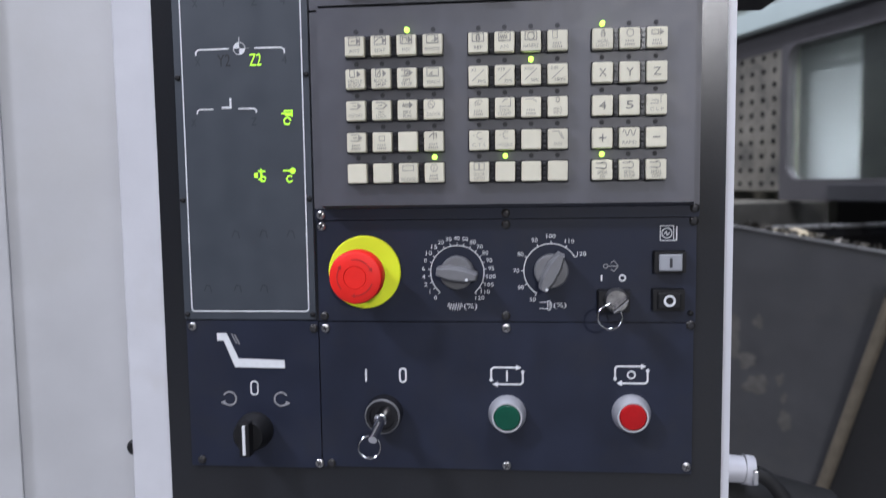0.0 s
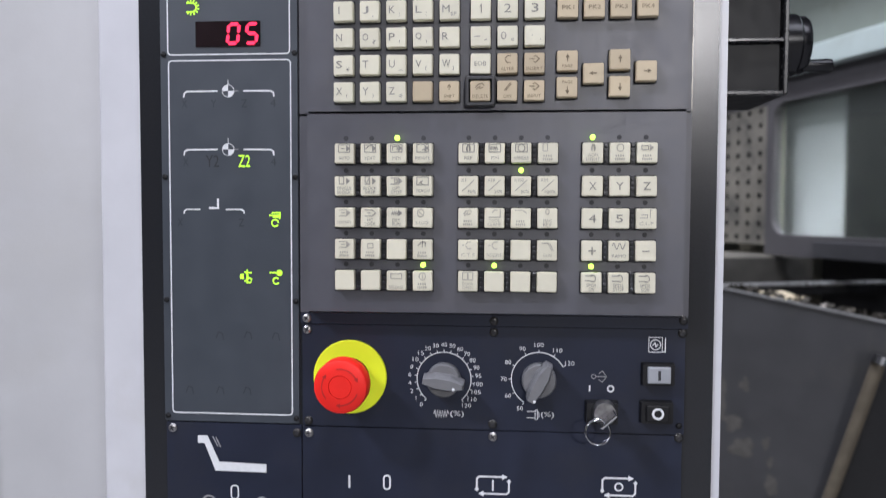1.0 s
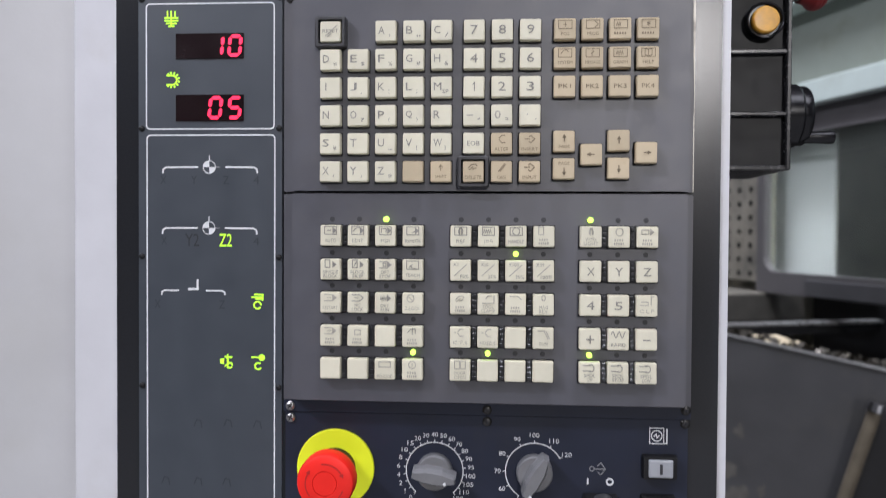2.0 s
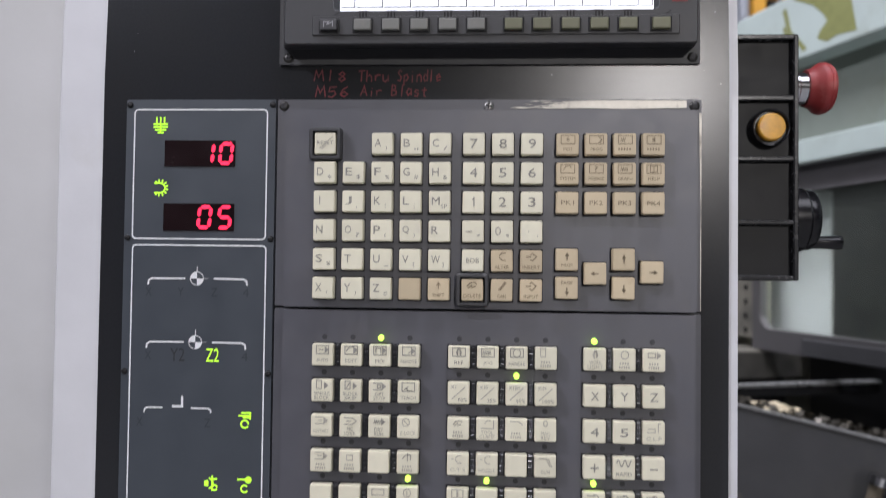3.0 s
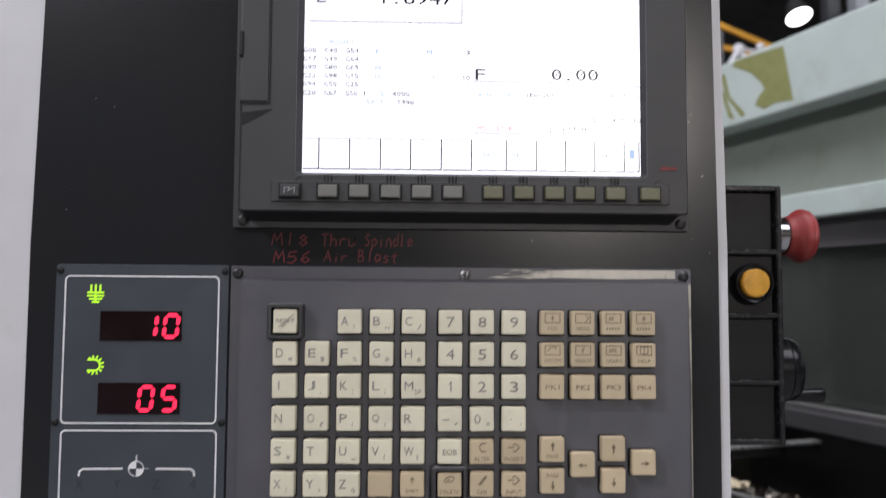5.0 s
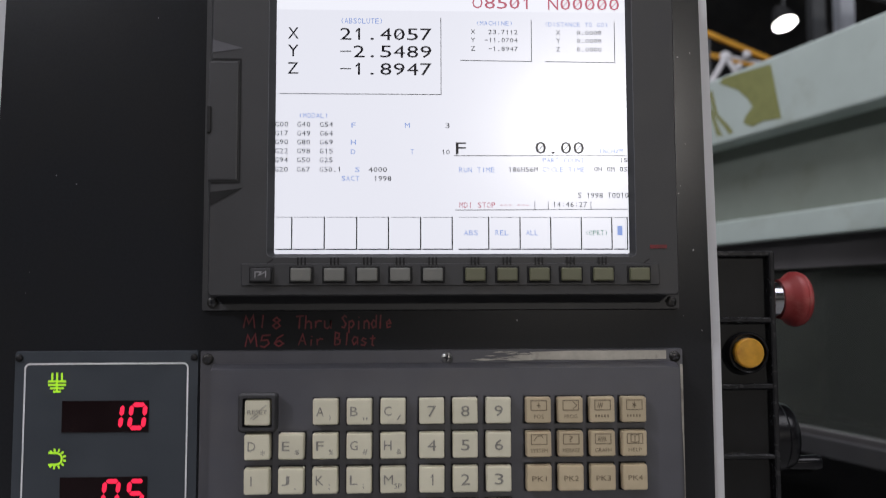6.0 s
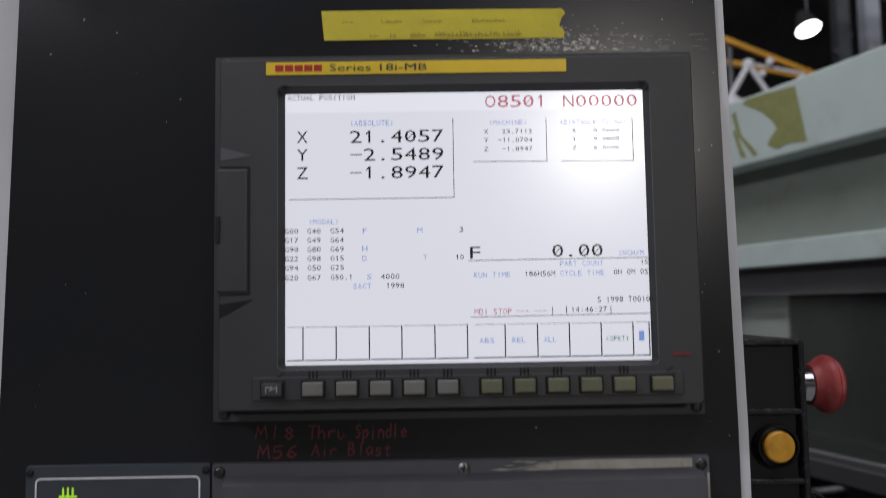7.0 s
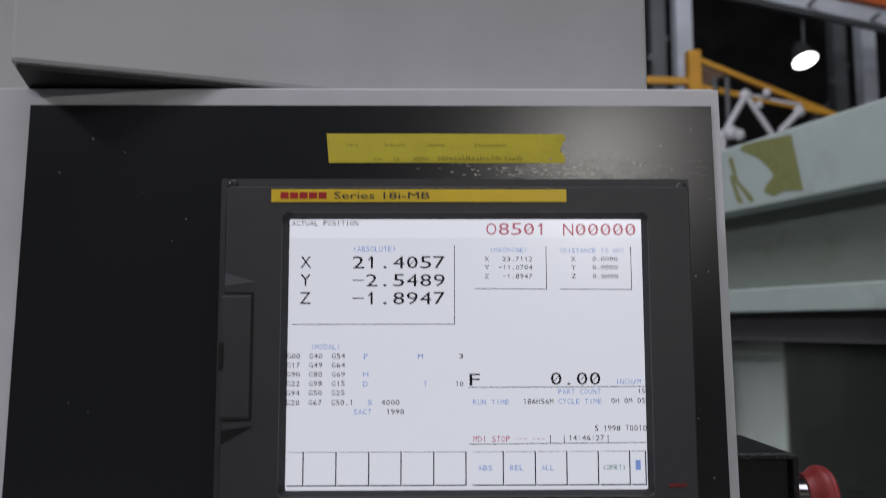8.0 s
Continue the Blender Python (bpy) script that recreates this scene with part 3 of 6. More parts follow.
for k in range(700):
    x = 0.50 + 0.52 * rnd.random()
    back = 0.015 + 0.13 * rnd.random()
    y = 1.2157 - 0.2311 * x - 0.1758 * x * x + back
    h = 1.2188 - 0.1852 * x - 0.020 + 0.022 * rnd.random() - 0.10 * max(0, back - 0.09)
    m = Matrix.Translation((x, y, h)) @ Euler((rnd.random() * 6, rnd.random() * 6, rnd.random() * 6)).to_matrix().to_4x4()
    a, w = 0.005 + 0.010 * rnd.random(), 0.003 + 0.005 * rnd.random()
    pts = [(-a, -w, 0), (0, -w, w), (a, -w, 0), (a, w, 0), (0, w, w), (-a, w, 0)]
    vs = [bm.verts.new(m @ Vector(p)) for p in pts]
    bm.faces.new((vs[0], vs[1], vs[4], vs[5]))
    bm.faces.new((vs[1], vs[2], vs[3], vs[4]))
tagged(new("metal_chips", to_mesh("metal_chips", bm, CHIPS)), "heap of curled metal chips in the trough", "chips", kind="stuff")

# wooden handle leaning on the guard
handle = thing("scraper_handle", 0.80, 0.60, 0.0, "worn wooden tool handle with a steel cap leaning on the guard", "tool handle")


def rod(p, q, r0, r1, steps=16, bm=None):
    p, q = Vector(p), Vector(q)
    m = Matrix.Translation(p) @ (q - p).to_track_quat("Z", "Y").to_matrix().to_4x4()
    ln = (q - p).length
    return lathe([(0, 0), (r0, 0), (r1, ln), (0, ln)], m, steps, bm)


part("shaft", rod((0.4783, 1.0826, 0.0000), (0.7136, 0.9215, 1.0095), 0.0115, 0.0125), WOOD, handle, "worn wooden shaft", True)
part("cap", rod((0.7131, 0.9219, 1.0075), (0.7166, 0.9195, 1.0225), 0.0185, 0.0170), CHROME, handle, "bright steel cap", True)

# conduit stub at the cabinet's lower side with a black cable
conduit = thing("cable_conduit", 0.19, 0.10, 0.97, "white conduit socket with a black cable", "conduit")
part("socket", rod((0.150, 0.100, 0.974), (0.208, 0.100, 0.971), 0.0128, 0.0118, 24), PVC_WHITE, conduit, "white plastic socket", True)
part("collar", rod((0.208, 0.100, 0.971), (0.216, 0.100, 0.970), 0.0130, 0.0130, 24), PVC_WHITE, conduit, "", True)
part("clip", box(0.2130, 0.2175, 0.0855, 0.0895, 0.962, 0.975, 0.001), CHROME, conduit, "chrome clip")
cable = bpy.data.curves.new("cable", "CURVE")
cable.dimensions, cable.bevel_depth, cable.bevel_resolution = "3D", 0.0068, 3
sp = cable.splines.new("BEZIER")
sp.bezier_points.add(2)
for bp, (co, l, r) in zip(sp.bezier_points, [((0.219, 0.10, 0.968), (0.21, 0.10, 0.97), (0.232, 0.10, 0.964)), ((0.246, 0.10, 0.940), (0.240, 0.10, 0.952), (0.256, 0.10, 0.92)), ((0.262, 0.10, 0.80), (0.262, 0.10, 0.86), (0.262, 0.10, 0.7))]):
    bp.co, bp.handle_left, bp.handle_right = co, l, r
cable.materials.append(RUBBER)
hang(new("cable", cable), conduit)
part("dark_hose", rod((0.166, 0.13, 0.945), (0.30, 0.16, 0.90), 0.03, 0.03, 20), RUBBER, conduit, "thick black hose", True)

# ---------------------------------------------------------------- hall beyond the machine
crane = thing("crane_girder", 2.067, 5.498, 0.0, "yellow steel crane girder under the workshop roof", "crane")


def beam(p, q, w, bm=None):
    p, q = Vector(p), Vector(q)
    bm = bm or bmesh.new()
    m = Matrix.Translation(p) @ (q - p).to_track_quat("Z", "Y").to_matrix().to_4x4()
    b2 = box(-w / 2, w / 2, -w / 2, w / 2, 0, (q - p).length)
    bmesh.ops.transform(b2, matrix=m, verts=b2.verts)
    tmp = bpy.data.meshes.new("tmp")
    b2.to_mesh(tmp)
    b2.free()
    bm.from_mesh(tmp)
    bpy.data.meshes.remove(tmp)
    return bm


part("upper_chord", beam((2.073, 5.498, 3.780), (3.270, 5.498, 3.276), 0.038), CRANE_YELLOW, crane)
part("lower_chord", beam((2.073, 5.498, 3.547), (3.144, 5.498, 3.326), 0.042), CRANE_YELLOW, crane)
part("stub_chord", beam((1.506, 5.498, 3.597), (2.023, 5.498, 3.585), 0.055), CRANE_YELLOW, crane)
part("post", beam((2.067, 5.498, 0.0), (2.067, 5.498, 3.830), 0.098), CRANE_YELLOW, crane)
part("gusset", sheet([(2.111, 3.761), (2.357, 3.654), (2.111, 3.534)], 5.498, None, 0.012), BROWN_STEEL, crane, "brown rusty gusset plate")
frame_w = thing("white_lattice_frame", 2.451, 5.246, 0.0, "white tubular lattice frame with round clamps", "lattice frame")
NODES = ((2.376, 5.246, 3.396), (2.187, 5.246, 3.080), (2.565, 5.246, 3.093), (2.784, 5.246, 3.269), (2.628, 5.246, 3.112))
for p, q, r in ((NODES[0], NODES[1], 0.024), (NODES[0], NODES[2], 0.022), (NODES[3], NODES[4], 0.026), ((2.357, 5.246, 3.408), (2.798, 5.246, 3.320), 0.013), (NODES[1], (2.149, 5.246, 0.0), 0.024), (NODES[2], (2.590, 5.246, 0.0), 0.024), (NODES[4], (2.640, 5.246, 0.0), 0.024)):
    part("tube", rod(p, q, r, r, 12), WHITE_PAINT, frame_w, "", True)
for x in (2.166, 2.262):
    part("upright", rod((x, 5.309, 0.0), (x, 5.309, 3.559), 0.018, 0.018, 12), STEEL_DIM, frame_w, "", True)
for p, r in ((NODES[0], 0.050), ((2.527, 5.214, 3.408), 0.034), ((2.464, 5.214, 3.314), 0.030), (NODES[3], 0.046), ((2.237, 5.214, 3.099), 0.060), ((2.300, 5.214, 3.080), 0.048), (NODES[1], 0.052)):
    bm = bmesh.new()
    bmesh.ops.create_icosphere(bm, subdivisions=2, radius=r)
    for v in bm.verts:
        v.co.y *= 0.6
    bmesh.ops.translate(bm, vec=p, verts=bm.verts)
    part("clamp", bm, WHITE_PAINT, frame_w, "", True)
column = thing("hall_column", 2.111, 5.876, 0.0, "grey steel hall column with a set-back flange", "column", "hall columns")
part("shaft", beam((2.113, 5.876, 0.0), (2.113, 5.876, 9.0), 0.135), STEEL_GREY, column)
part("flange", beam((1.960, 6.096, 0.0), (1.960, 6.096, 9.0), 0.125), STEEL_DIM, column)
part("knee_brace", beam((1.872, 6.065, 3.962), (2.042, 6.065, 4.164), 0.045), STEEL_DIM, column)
copy_thing(column, Matrix.Translation((4.080, 6.560, 0.0)))
roof = thing("roof_beam", 3.144, 5.687, 3.9, "grey steel roof beam carrying an orange rail", "roof beam")
part("web", beam((2.168, 5.687, 4.515), (5.034, 5.687, 3.878), 0.135), STEEL_GREY, roof)
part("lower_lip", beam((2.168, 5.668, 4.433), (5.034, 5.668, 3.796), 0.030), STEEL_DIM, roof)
part("orange_rail", beam((2.955, 5.592, 4.455), (5.034, 5.592, 3.976), 0.075), ORANGE, roof, "orange crane rail")
for x, z in ((3.081, 4.271), (3.598, 4.151)):
    part("rail_bolt", rod((x, 5.611, z), (x, 5.498, z), 0.014, 0.014, 10), STEEL_DIM, roof)
for p, q in (((2.798, 7.388, 3.994), (2.987, 7.388, 4.309)), ((3.711, 7.388, 3.521), (4.341, 7.388, 4.151)), ((2.577, 7.388, 3.962), (2.514, 7.388, 3.773))):
    part("roof_brace", beam(p, q, 0.045), STEEL_DIM, roof)
bay = thing("high_bay_lamp", 3.100, 5.750, 3.849, "round lit high-bay lamp under the roof", "lamp")
AT = Matrix.Translation((3.100, 5.750, 3.849)) @ Matrix.Rotation(radians(-23), 4, "X") @ Matrix.Rotation(radians(-6), 4, "Y")
part("reflector", lathe([(0.03, 0.19), (0.063, 0.139), (0.103, 0.012), (0.106, 0.0), (0.101, 0.0), (0.057, 0.126), (0, 0.132)], AT, 28), HALL_DARK, bay, "", True)
part("lens", lathe([(0, -0.003), (0.096, -0.002), (0.096, 0.003), (0, 0.004)], AT, 28), LAMP_GLOW, bay, "bright round lens")
part("hanger", rod((3.094, 5.750, 3.999), (3.094, 5.750, 9.0), 0.008, 0.008, 8), STEEL_DIM, bay)

# ---------------------------------------------------------------- handwheel pendant on the cabinet's side
pendant = thing("handwheel_pendant", 0.196, 0.10, 1.386, "black plastic handwheel pendant with ribbed edge hung on the cabinet", "control pendant")


body_box = part("body", box(0.172, 0.2300, 0.064, 0.150, 1.3865, 1.5673, 0.003), BLACK, pendant)
for z0, z1 in ((1.3868, 1.3905), (1.4275, 1.4308), (1.4740, 1.4775), (1.5185, 1.5222), (1.5635, 1.5672)):
    part("rib", box(0.1760, 0.2298, 0.0580, 0.066, z0, z1, 0.0008, 1), RIB_BLACK, body_box)
for x0, x1 in ((0.1725, 0.1762), (0.2263, 0.2299)):
    part("rib", box(x0, x1, 0.0572, 0.066, 1.3870, 1.5668, 0.0008, 1), RIB_BLACK, body_box)
part("bracket", box(0.160, 0.174, 0.070, 0.130, 1.40, 1.55, 0.002), BLACK, pendant)
part("hanger_tab", box(0.1745, 0.1785, 0.078, 0.092, 1.560, 1.5835, 0.0015), STEEL, pendant, "small steel hanger tab")
out = Matrix.Rotation(math.pi / 2, 4, "Y")
AT = facing(0.2098, 0.062, 1.4985)
amber = part("amber_button_guard", lathe([(0.0140, 0.0), (0.0140, 0.0050), (0.0133, 0.0065), (0.0122, 0.0060), (0.0116, 0.003), (0, 0.003)], AT, 32), BLACK_GLOSS, pendant, "black button surround", True)
part("amber_button", lathe([(0.0100, 0.003), (0.0100, 0.0070), (0.0090, 0.0082), (0, 0.0085)], AT, 32), AMBER, amber, "amber push button", True)
AT = Matrix.Translation((0.2300, 0.090, 1.5345)) @ out
stop = part("stop_collar", lathe([(0, 0), (0.0135, 0), (0.0135, 0.009), (0.0125, 0.010), (0.0125, 0.018), (0, 0.018)], AT, 28), CHROME, pendant, "chrome collar", True)
part("stop_mushroom", lathe([(0, 0.0165), (0.0140, 0.0165), (0.0148, 0.0195), (0.0160, 0.0222), (0.0190, 0.0252), (0.0199, 0.0275), (0.0199, 0.0300), (0.0188, 0.0312), (0.0190, 0.0326), (0.0174, 0.0348), (0.011, 0.0360), (0, 0.0364)], AT, 32), DULL_RED, stop, "faded red emergency stop mushroom", True)
AT = Matrix.Translation((0.2295, 0.108, 1.4345)) @ out
wheel = part("handwheel", lathe([(0, 0), (0.0255, 0), (0.0255, 0.020), (0.0240, 0.022), (0.0240, 0.027), (0.0228, 0.029), (0, 0.029)], AT, 40), BLACK_GLOSS, pendant, "glossy black handwheel", True)
part("crank", lathe([(0, 0.026), (0.0048, 0.026), (0.0050, 0.036), (0.0056, 0.046), (0.0050, 0.0490), (0, 0.0495)], Matrix.Translation((0.2295, 0.100, 1.4165)) @ out, 20), BLACK_GLOSS, wheel, "black crank handle", True)
for z in (1.560, 1.485, 1.424, 1.394):
    part("case_screw", lathe([(0, 0), (0.002, 0), (0.002, 0.0008), (0, 0.001)], Matrix.Translation((0.2299, 0.070, z)) @ out, 10), STEEL, pendant)
prof = [(0, -0.048), (0.0050, -0.048)] + [p for k in range(7) for p in ((0.0055, -0.046 + 0.0050 * k), (0.0075, -0.0445 + 0.0050 * k), (0.0075, -0.0430 + 0.0050 * k), (0.0055, -0.0420 + 0.0050 * k))] + [(0.0105, -0.010), (0.0105, 0.0), (0, 0.0)]
part("cable_gland", lathe(prof, Matrix.Translation((0.1825, 0.098, 1.3868)), 24), RUBBER, pendant, "ribbed black cable gland", True)
part("pendant_cable", rod((0.1825, 0.098, 1.342), (0.172, 0.118, 1.18), 0.0042, 0.0042, 12), RUBBER, pendant, "black cable", True)
pendant.matrix_basis = Matrix.Translation((-0.0045, 0.0031, -0.0551)) @ Matrix.Scale(1.036, 4) @ pendant.matrix_basis

# ---------------------------------------------------------------- screws
def screw_mesh(name, r, mat):
    bm = lathe([(r, 0.0), (r, 0.0006), (r * 0.85, 0.0012), (r * 0.45, 0.0016), (0, 0.0017)], None, 16)
    return to_mesh(name, bm, mat, True)


def slot_mesh(r):
    bm = bmesh.new()
    for w, h in ((r * 0.62, r * 0.15), (r * 0.15, r * 0.62)):
        add_box(bm, -w, w, -h, h, 0.0012, 0.00185)
    return to_mesh("cross_slot", bm, DARK_LINE)


SCREW_STEEL, SCREW_DARK, SCREW_SMALL = screw_mesh("screw", 0.0034, STEEL), screw_mesh("screw", 0.0034, DARK_STEEL), screw_mesh("screw", 0.0022, BLACK)
SLOT = slot_mesh(0.0034)


def screw(parent, x, z, y=0.0, mesh=None, turn=None, slot=True):
    mesh = mesh or SCREW_DARK
    at = facing(x, y, z, (x * 7919 + z * 3571) * 100 % 90 if turn is None else turn)
    s = part("screw", mesh, None, parent, at=at)
    if slot:
        part("cross_slot", SLOT, None, s, at=at)
    return s


# ---------------------------------------------------------------- status plate
status = thing("status_plate", -0.2027, 0.0018, 1.1215, "slate foil status plate with lit symbols and red readouts", "status display")
part("plate", frustum(-0.2566, -0.1487, 1.1222, 1.5050, 0.0018, -0.2563, -0.1490, 1.1225, 1.5047, 0.0, 0.0015), FOIL, status)
for x in (-0.2538, -0.1513):
    for z in (1.5010, 1.4068, 1.3130, 1.2176, 1.1264):
        screw(status, x, z, mesh=SCREW_SMALL, slot=False)
Y1 = -0.0003
part("frame_line", stroke(round_rect(-0.2502, -0.1549, 1.4063, 1.4975, 0.0028), 0.0010, Y1, closed=True), WHITE_PRINT, status, "white printed frame")
part("frame_line", stroke(round_rect(-0.2498, -0.1543, 1.1290, 1.4018, 0.0028), 0.0010, Y1, closed=True), WHITE_PRINT, status, "white printed frame")


def seven(parent, glyph, x, z, w, h, lean=0.10):
    on = {"0": "abcdef", "1": "bc", "5": "afgcd"}[glyph]
    t, g = 0.0026, 0.0004
    def q(px, pz):
        return (x + px + lean * pz, z + pz)
    lines = {"a": ((0, h), (w, h)), "b": ((w, h), (w, h / 2)), "c": ((w, h / 2), (w, 0)), "d": ((0, 0), (w, 0)), "e": ((0, h / 2), (0, 0)), "f": ((0, h), (0, h / 2)), "g": ((0, h / 2), (w, h / 2))}
    for s in on:
        (ax, az), (bx, bz) = lines[s]
        d = Vector((bx - ax, bz - az)).normalized() * (t * 0.12)
        a, b = Vector((ax, az)) + d, Vector((bx, bz)) - d
        n = Vector((-d.y, d.x)).normalized() * t / 2
        dd = d.normalized() * t / 2
        pts = [a, a + dd + n, b - dd + n, b, b - dd - n, a + dd - n]
        part("segment", sheet([q(p.x, p.y) for p in pts], -0.0010), RED_SEGMENT, parent)


for z0, z1, digits, xs in ((1.4573, 1.4757, "10", (-0.2018, -0.1884)), (1.4120, 1.4312, "05", (-0.2030, -0.1886))):
    window = part("readout_window", box(-0.2280, -0.1774, -0.0006, 0.001, z0, z1), READOUT, status, "dark red readout window with lit digits")
    for d, x in zip(digits, xs):
        seven(window, d, x, z0 + 0.0024, 0.0080, z1 - z0 - 0.0048)


def origin_mark(parent, cx, cz):
    """A quartered disc between two bracket arms."""
    r = 0.0046
    for a in (90, 270):
        part("mark_quarter", sheet([(cx, cz)] + arc(cx, cz, r, a, a + 90, 8), Y1), WHITE_PRINT, parent)
    part("mark_ring", stroke(arc(cx, cz, r, 0, 360, 28)[:-1], 0.0005, Y1 - 0.0001, closed=True), WHITE_PRINT, parent)
    part("mark_tick", stroke([(cx, cz + r), (cx, cz + 0.0085)], 0.0006, Y1), WHITE_PRINT, parent)
    part("mark_tick", stroke([(cx + r, cz), (cx + 0.0080, cz)], 0.0006, Y1), GREY_PRINT, parent)
    part("bracket_arm", stroke([(cx - 0.0350, cz - 0.0046), (cx - 0.0346, cz - 0.0016), (cx - 0.0325, cz - 0.0002), (cx - 0.0083, cz)], 0.0012, Y1), WHITE_PRINT, parent)
    part("bracket_arm", stroke([(cx + 0.0358, cz - 0.0046), (cx + 0.0354, cz - 0.0016), (cx + 0.0333, cz - 0.0002), (cx + 0.0120, cz)], 0.0012, Y1), WHITE_PRINT, parent)


origin_mark(status, -0.2030, 1.3785)
origin_mark(status, -0.2033, 1.3340)
part("corner_mark", sheet([(-0.2190, 1.2883), (-0.2110, 1.2883), (-0.2110, 1.2963), (-0.2126, 1.2963), (-0.2126, 1.2899), (-0.2190, 1.2899)], Y1), WHITE_PRINT, status)
part("bracket_arm", stroke([(-0.2389, 1.2845), (-0.2386, 1.2868), (-0.2368, 1.2880), (-0.2258, 1.2880)], 0.0011, Y1), WHITE_PRINT, status)
part("bracket_arm", stroke([(-0.1912, 1.2848), (-0.1915, 1.2868), (-0.1932, 1.2880), (-0.2056, 1.2880)], 0.0011, Y1), WHITE_PRINT, status)
letter(status, "Z2", -0.1955, -0.1862, 1.3206, 1.3298, Y1, GREEN_SIGN, "lit_symbol", "lit yellow-green axis sign")
letter(status, "Y2", -0.2212, -0.2107, 1.3206, 1.3298, Y1, DARK_LINE, "unlit_symbol")
for words, x, z in (("X", -0.2375, 1.3690), ("Y", -0.2145, 1.3690), ("Z", -0.1905, 1.3690), ("4", -0.1680, 1.3690), ("X", -0.2370, 1.3245), ("4", -0.1680, 1.3245), ("X", -0.2420, 1.2780), ("Z", -0.1935, 1.2780)):
    letter(status, words, x - 0.0022, x + 0.0022, z - 0.003, z + 0.003, Y1, GHOST_PRINT, "unlit_symbol")


def lit_symbol(strokes, fills=()):
    bm = bmesh.new()
    for s in strokes:
        stroke(s, 0.0011, Y1, bm)
    for f in fills:
        sheet(f, Y1, bm)
    part("lit_symbol", bm, GREEN_SIGN, status, "lit yellow-green pictogram")


cx, cz = -0.2315, 1.4862
lit_symbol([[(cx - 0.0052, cz + 0.0010), (cx + 0.0054, cz + 0.0010)], [(cx - 0.0052, cz - 0.0010), (cx + 0.0054, cz - 0.0010)], [(cx - 0.0028, cz + 0.0060), (cx - 0.0028, cz + 0.001)], [(cx, cz + 0.0062), (cx, cz - 0.0052)], [(cx + 0.0028, cz + 0.0060), (cx + 0.0028, cz + 0.001)], [(cx - 0.0040, cz - 0.0030), (cx + 0.0042, cz - 0.0030)], [(cx - 0.0022, cz - 0.0050), (cx + 0.0024, cz - 0.0050)]])
cx, cz = -0.2312, 1.4420
lit_symbol([arc(cx + 0.0004, cz, 0.0034, -100, 100, 14), [(cx - 0.0040, cz + 0.0034), (cx + 0.0004, cz + 0.0034)], [(cx - 0.0040, cz - 0.0034), (cx + 0.0004, cz - 0.0034)]] + [[(cx + 0.0004 + 0.0042 * math.cos(radians(a)), cz + 0.0042 * math.sin(radians(a))), (cx + 0.0004 + 0.0060 * math.cos(radians(a)), cz + 0.0060 * math.sin(radians(a)))] for a in (-100, -70, -40, -12, 16, 44, 72, 100, 125, -125)])
cx, cz = -0.1676, 1.2808
lit_symbol([[(cx - 0.0040, cz + 0.0028), (cx + 0.0050, cz + 0.0028)], [(cx - 0.0020, cz + 0.0048), (cx + 0.0050, cz + 0.0048)], arc(cx + 0.0006, cz - 0.0030, 0.0026, 0, 330, 14), [(cx + 0.0044, cz + 0.0050), (cx + 0.0044, cz + 0.0002)]], [[(cx - 0.0010, cz + 0.0010), (cx + 0.0040, cz + 0.0010), (cx + 0.0040, cz + 0.0022), (cx - 0.0010, cz + 0.0022)]])
cx, cz = -0.1905, 1.2364
lit_symbol([arc(cx - 0.0018, cz, 0.0036, -80, 80, 10), [(cx + 0.0012, cz + 0.0052), (cx + 0.0012, cz - 0.0052)], [(cx + 0.0005, cz + 0.0030), (cx + 0.0048, cz + 0.0030)], arc(cx + 0.0030, cz - 0.0030, 0.0018, 0, 330, 10)], [[(cx - 0.0044, cz - 0.0018), (cx - 0.0014, cz - 0.0022), (cx - 0.0014, cz + 0.0022), (cx - 0.0044, cz + 0.0016)]])
cx, cz = -0.1668, 1.2362
lit_symbol([[(cx - 0.0048, cz + 0.0034), (cx + 0.0010, cz + 0.0034)], arc(cx + 0.0004, cz - 0.0030, 0.0024, 40, 330, 12)], [[(p, q) for p, q in arc(cx + 0.0030, cz + 0.0032, 0.0024, 0, 360, 12)[:-1]]])
for x, z in ((-0.2115, 1.1900), (-0.1890, 1.1905), (-0.1670, 1.1900), (-0.2360, 1.1470), (-0.2115, 1.1470), (-0.1900, 1.1470)):
    part("unlit_symbol", stroke([(x - 0.003, z - 0.002), (x - 0.001, z + 0.003), (x + 0.002, z + 0.002), (x + 0.003, z - 0.003)], 0.0008, Y1), GHOST_PRINT, status)

# ---------------------------------------------------------------- switch plates
mid = thing("switch_plate", 0.0, 0.0018, 1.1210, "blue-black steel switch plate for the override dials", "switch panel", "switch plates")
part("plate", frustum(-0.1465, 0.1428, 1.1212, 1.2005, 0.0018, -0.1462, 0.1425, 1.1215, 1.2002, 0.0, 0.001), BLUE_PLATE, mid)
for x, z, m in ((-0.1422, 1.1961, SCREW_STEEL), (0.0010, 1.1962, SCREW_DARK), (0.1404, 1.1976, SCREW_DARK), (-0.1417, 1.1253, SCREW_DARK), (0.0006, 1.1259, SCREW_DARK)):
    screw(mid, x, z, mesh=m)
screw(mid, 0.1388, 1.1282, mesh=SCREW_SMALL, slot=False)
low = thing("switch_plate", 0.0, 0.0018, 1.0035, "blue-black steel switch plate for start and stop buttons", "switch panel", "switch plates")
part("plate", frustum(-0.1465, 0.1415, 1.0035, 1.1208, 0.0018, -0.1462, 0.1412, 1.0038, 1.1205, 0.0, 0.001), BLUE_PLATE, low)
